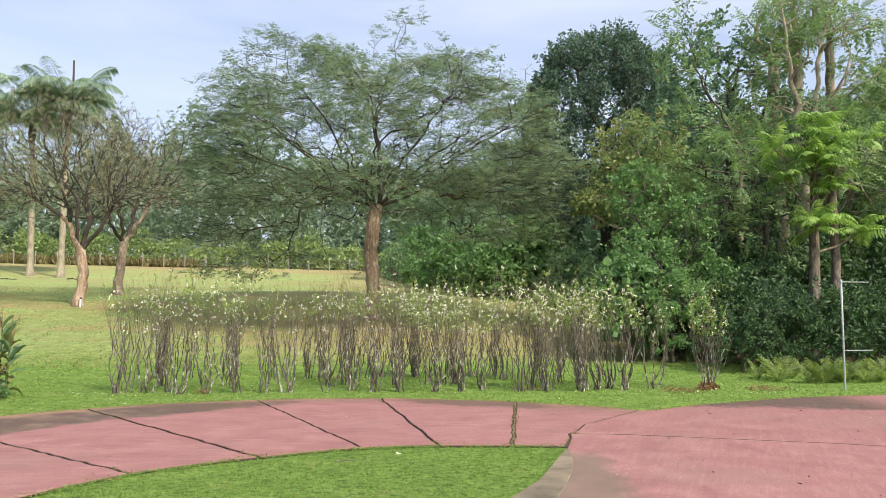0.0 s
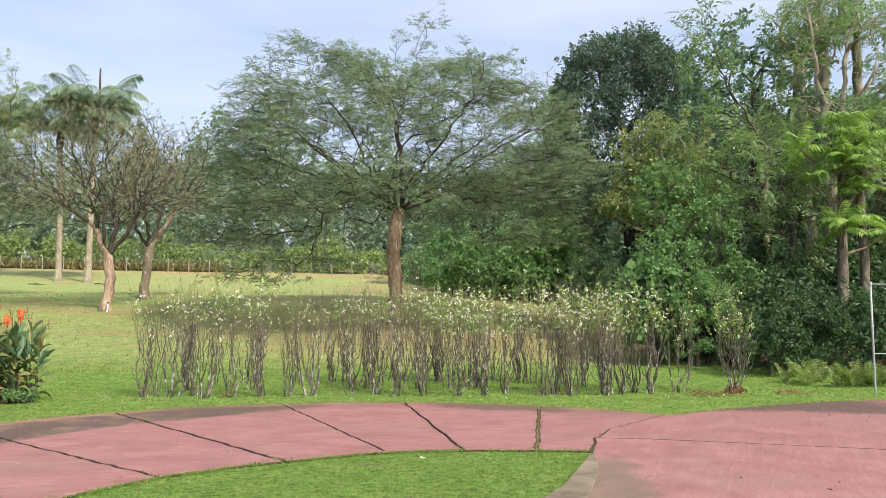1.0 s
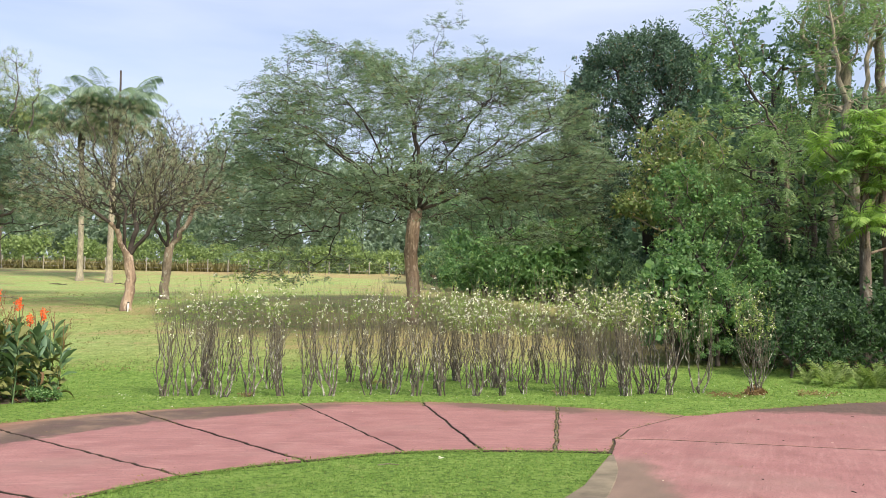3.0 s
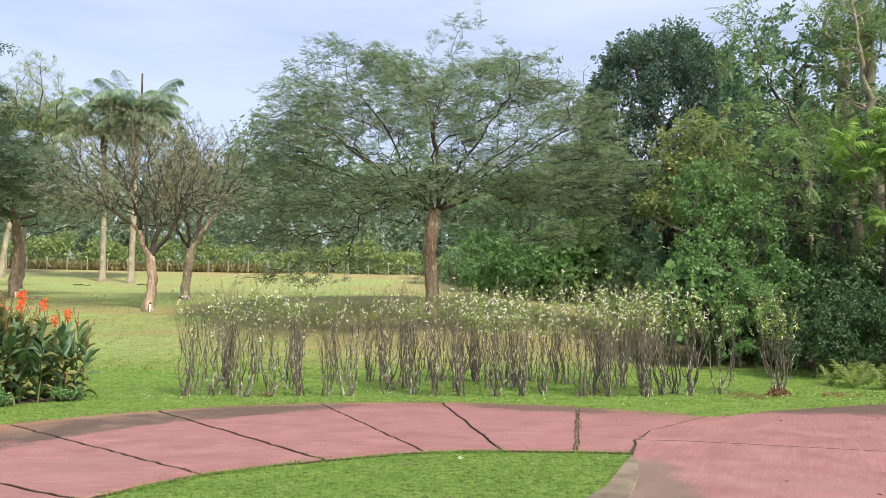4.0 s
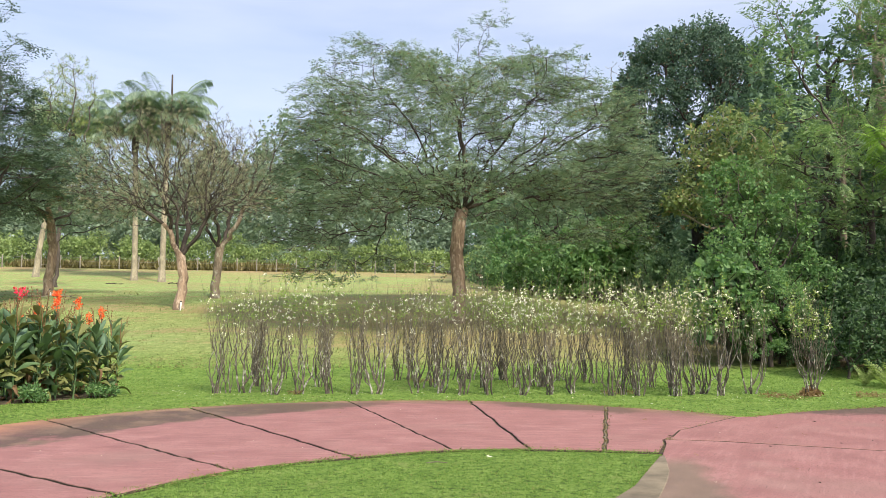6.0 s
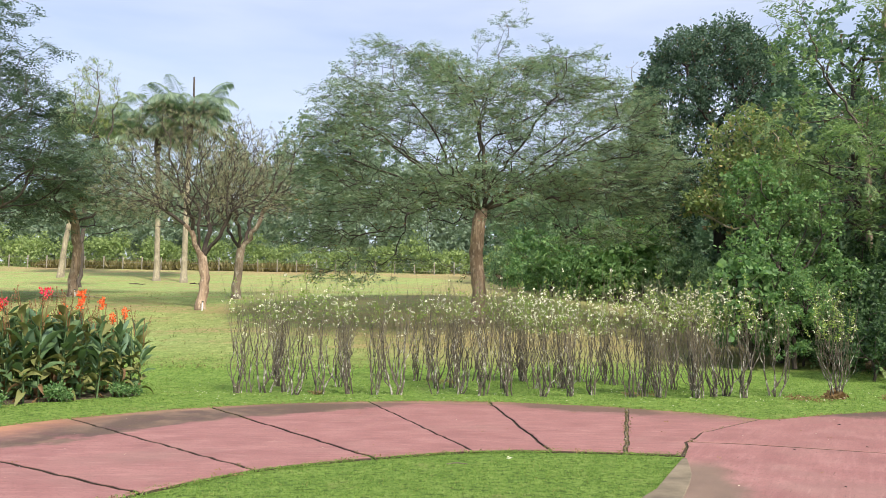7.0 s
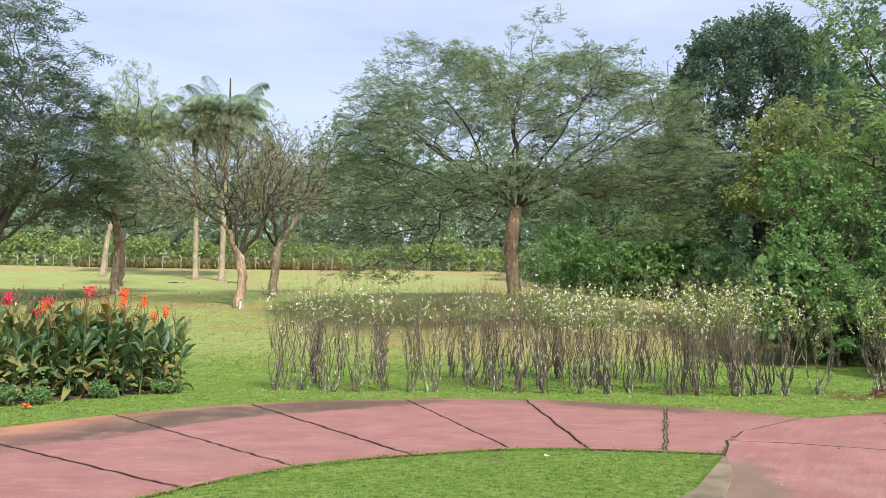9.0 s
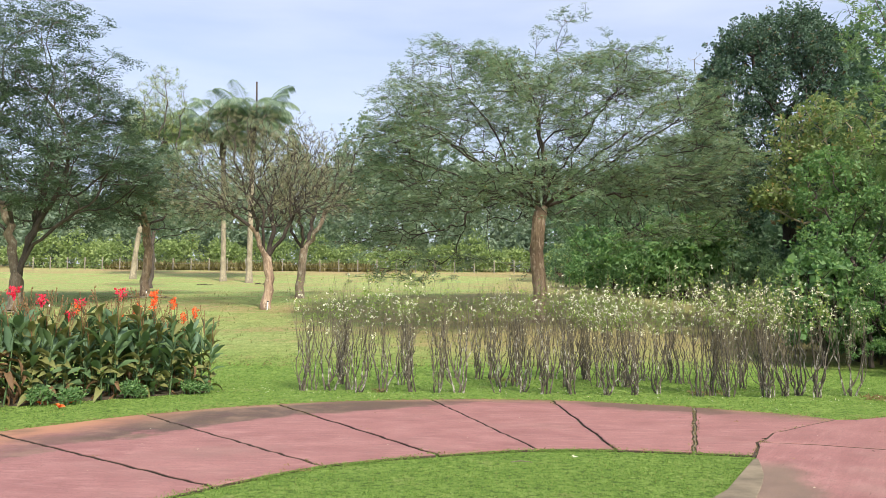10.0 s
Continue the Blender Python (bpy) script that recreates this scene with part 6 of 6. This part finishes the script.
    straw.tube([(0, 0, 0.012), (0.09, 0.012, 0.022), (0.19, 0.004, 0.014), (0.20, 0.004, 0.012)], [0.005, 0.006, 0.004, 0.001], 5)
    ob = straw.out("dry_straw", M_TWIG)
    ob.location = (-0.29, 7.12, 0.012)
    tagged(ob, "one pale dry straw lying on the grass", "straw")
    ob = leaf.out("fallen_blossom", M_PETAL)
    ob.location = (0.27, 7.38, 0.02)
    ob.scale = (0.6, 0.6, 0.6)
    tagged(ob, "one crumpled white blossom lying on the grass", "blossom")


litter()


# ---------------------------------------------------------------- markers and fallen wood on the lawn
def tree_stakes():
    for x, y, lean in ((-10.85, 29.7, 3), (-19.2, 35.6, -5), (-20.1, 29.3, 4)):
        ob = thing("tree_stake", pose(x, y, hz(x, y), 0, lean, 0), "short white marker stake with a black top beside a tree", "stake", "marker stakes by the lawn trees")
        p = Pile()
        p.tube([(0, 0, -0.1), (0, 0, 0.1), (0, 0, 0.30), (0, 0, 0.305)], [0.03, 0.03, 0.03, 0.002], 6)
        p.out("stake", M_WHITE, ob)
        p = Pile()
        p.tube([(0, 0, 0.30), (0, 0, 0.32), (0, 0, 0.36), (0, 0, 0.365)], [0.02, 0.042, 0.042, 0.01], 8)
        p.out("cap", M_BLACK, ob, "black plastic cap")


tree_stakes()


def fallen_branch(x, y, length, turn, mat, label, seed):
    """A crooked stick with two side twigs, lying on the lawn."""
    r = np.random.default_rng(seed)
    p = Pile()
    u = np.linspace(0, 1, 8)
    line = np.stack([length * u, 0.06 * length * np.cumsum(r.normal(size=8)) * 0.5, 0.05 + 0.03 * np.sin(u * 5)], 1)
    p.tube(line, 0.045 * (1.1 - 0.7 * u), 6)
    for j in (2, 5):
        e = np.array((0.25 * length, r.choice((-1, 1)) * 0.16 * length, 0.05))
        p.tube([line[j], line[j] + e * 0.5 + (0, 0, 0.02), line[j] + e], [0.025, 0.02, 0.008], 5)
    ob = p.out("fallen_branch", mat, smooth=True)
    slope = math.degrees(math.atan2(hz(x + length * math.cos(radians(turn)), y + length * math.sin(radians(turn))) - hz(x, y), length))
    ob.matrix_basis = pose(x, y, hz(x, y) - 0.02, 0, -slope, turn)
    tagged(ob, label, "branch")


fallen_branch(-20.6, 35.0, 1.6, 8, M_BARK_PALE, "pale dry branch lying on the lawn by a tree", 1)
fallen_branch(-18.9, 35.3, 1.3, -14, M_BARK_PALE, "pale dry branch lying on the lawn by a tree", 2)
fallen_branch(-22.4, 29.0, 1.2, 4, M_BARK_PALE, "pale bare branch on the grass near the shade tree", 3)
fallen_branch(-25.6, 55.0, 1.3, -6, M_BARK_DARK, "dark fallen limb on the open lawn", 4)
fallen_branch(-21.8, 57.0, 0.8, 12, M_BARK_DARK, "short dark stick on the open lawn", 5)


def dropped_blooms():
    r = random.Random(91)
    petal = Pile()
    for k in range(5):
        u0, u1 = k / 5, (k + 1) / 5
        w0, w1 = 0.032 * math.sin(math.pi * (0.12 + 0.80 * u0)), 0.032 * math.sin(math.pi * (0.12 + 0.80 * u1))
        z0, z1 = 0.03 * math.sin(2.6 * u0), 0.03 * math.sin(2.6 * u1)
        petal.add(np.array([(-w0, 0.09 * u0, z0), (w0, 0.09 * u0, z0), (w1, 0.09 * u1, z1), (-w1, 0.09 * u1, z1)]), np.arange(4)[None])
    first = None
    for x, y in ((-7.45, 10.72), (-6.9, 10.35), (-7.1, 10.9)):
        ob = thing("dropped_bloom", pose(x, y, 0.015, 0, 0, r.uniform(0, 360)), "wilted orange canna bloom dropped on the grass", "bloom", "dropped canna blooms")
        for k in range(5):
            if first is None:
                p = petal.out("petal", M_FLOWER_ORANGE, ob, smooth=True)
                first = p.data
            else:
                p = new("petal", first)
                p.parent = ob
            p.matrix_basis = pose(0, 0, 0.004 * k, r.uniform(0, 25), r.uniform(-20, 20), k * 72 + r.uniform(-25, 25))


dropped_blooms()


# ---------------------------------------------------------------- far woods and fence
def far_woods():
    r = np.random.default_rng(31)
    pile = Pile()
    for x in np.arange(-95, 30, 5.2):
        for row in range(2):
            px, py = x + r.uniform(-2, 2), 90 + row * 7 + r.uniform(-2, 2)
            top = (9.0 + 6.0 * row) * r.uniform(0.75, 1.2) * (1.3 if -30 < px < 0 else 1.0)
            z = hz(px, py)
            blob_leaves(pile, r, px, py, z + top * 0.5, r.uniform(3.8, 5.4), 3.6, top * 0.58, 420, 0.62, T_TUFTS_FAR)
    for x in np.arange(-100, 30, 2.6):
        px, py = x + r.uniform(-1, 1), 91 + r.uniform(-1, 1)
        blob_leaves(pile, r, px, py, hz(px, py) + 1.4, 2.8, 2.0, 2.6, 190, 0.7, T_TUFTS_FAR)
    for x in np.arange(-120, 45, 4.5):
        px, py = x + r.uniform(-1, 1), 118 + r.uniform(-2, 2)
        top = r.uniform(15, 20) * (1.15 if -40 < px < 5 else 0.8)
        blob_leaves(pile, r, px, py, hz(px, py) + top * 0.42, 4.2, 3.0, top * 0.6, 330, 1.3, T_TUFTS_FAR)
    tagged(pile.out("far_woods", M_LEAF_FAR_HAZED), "green wood along the far side of the lawn, haze put into its leaf colour", "trees", kind="stuff")
    pile = Pile()
    for x in np.arange(-95, 22, 3.0):
        px, py = x + r.uniform(-1.4, 1.4), 84.5 + r.uniform(-1, 2.5)
        blob_leaves(pile, r, px, py, hz(px, py) + 1.0, 2.8, 2.0, r.uniform(1.6, 4.6) if px < -6 else r.uniform(0.8, 4.4), 420, 0.42, T_TUFTS_FAR)
    dry = Pile()
    blades = grass_tuft(5, 9)
    n = 1300
    x, y = r.uniform(-48, -18, n), r.uniform(80.4, 83.0, n)
    scatter(dry, blades, np.stack([x, y, height(x, y)], 1), r.normal(size=(n, 3)) * 0.2 + (0, 0, 1), r.uniform(0.5, 1.1, n), r, 1.0, 0.0)
    tagged(dry.out("tall_grass", M_WEED), "tall dry brown grass along the wire fence", "grass", kind="stuff")
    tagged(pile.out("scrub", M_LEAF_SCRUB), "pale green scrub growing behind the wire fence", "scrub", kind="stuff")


far_woods()


def fence():
    ob = thing("fence", pose(0, 0, 0), "low wire fence with pale posts along the lawn's end", "fence")
    xs = np.arange(-80, 14, 2.1)
    Y = 80.0
    post = Pile()
    post.tube([(0, 0, -0.2), (0, 0, 0.7), (0, 0, 1.35), (0, 0, 1.36)], [0.07, 0.065, 0.06, 0.001], 6)
    first = None
    for x in xs:
        if first is None:
            first = post.out("post", M_POST, ob)
            p = first
        else:
            p = new("post", first.data)
            p.parent = ob
        p.location = (x, Y, hz(x, Y))
    for h in (0.35, 0.75, 1.15):
        w = Pile()
        w.tube([(x, Y, hz(x, Y) + h) for x in xs], [0.007] * len(xs), 4)
        w.out("wire", M_WIRE, ob)


fence()
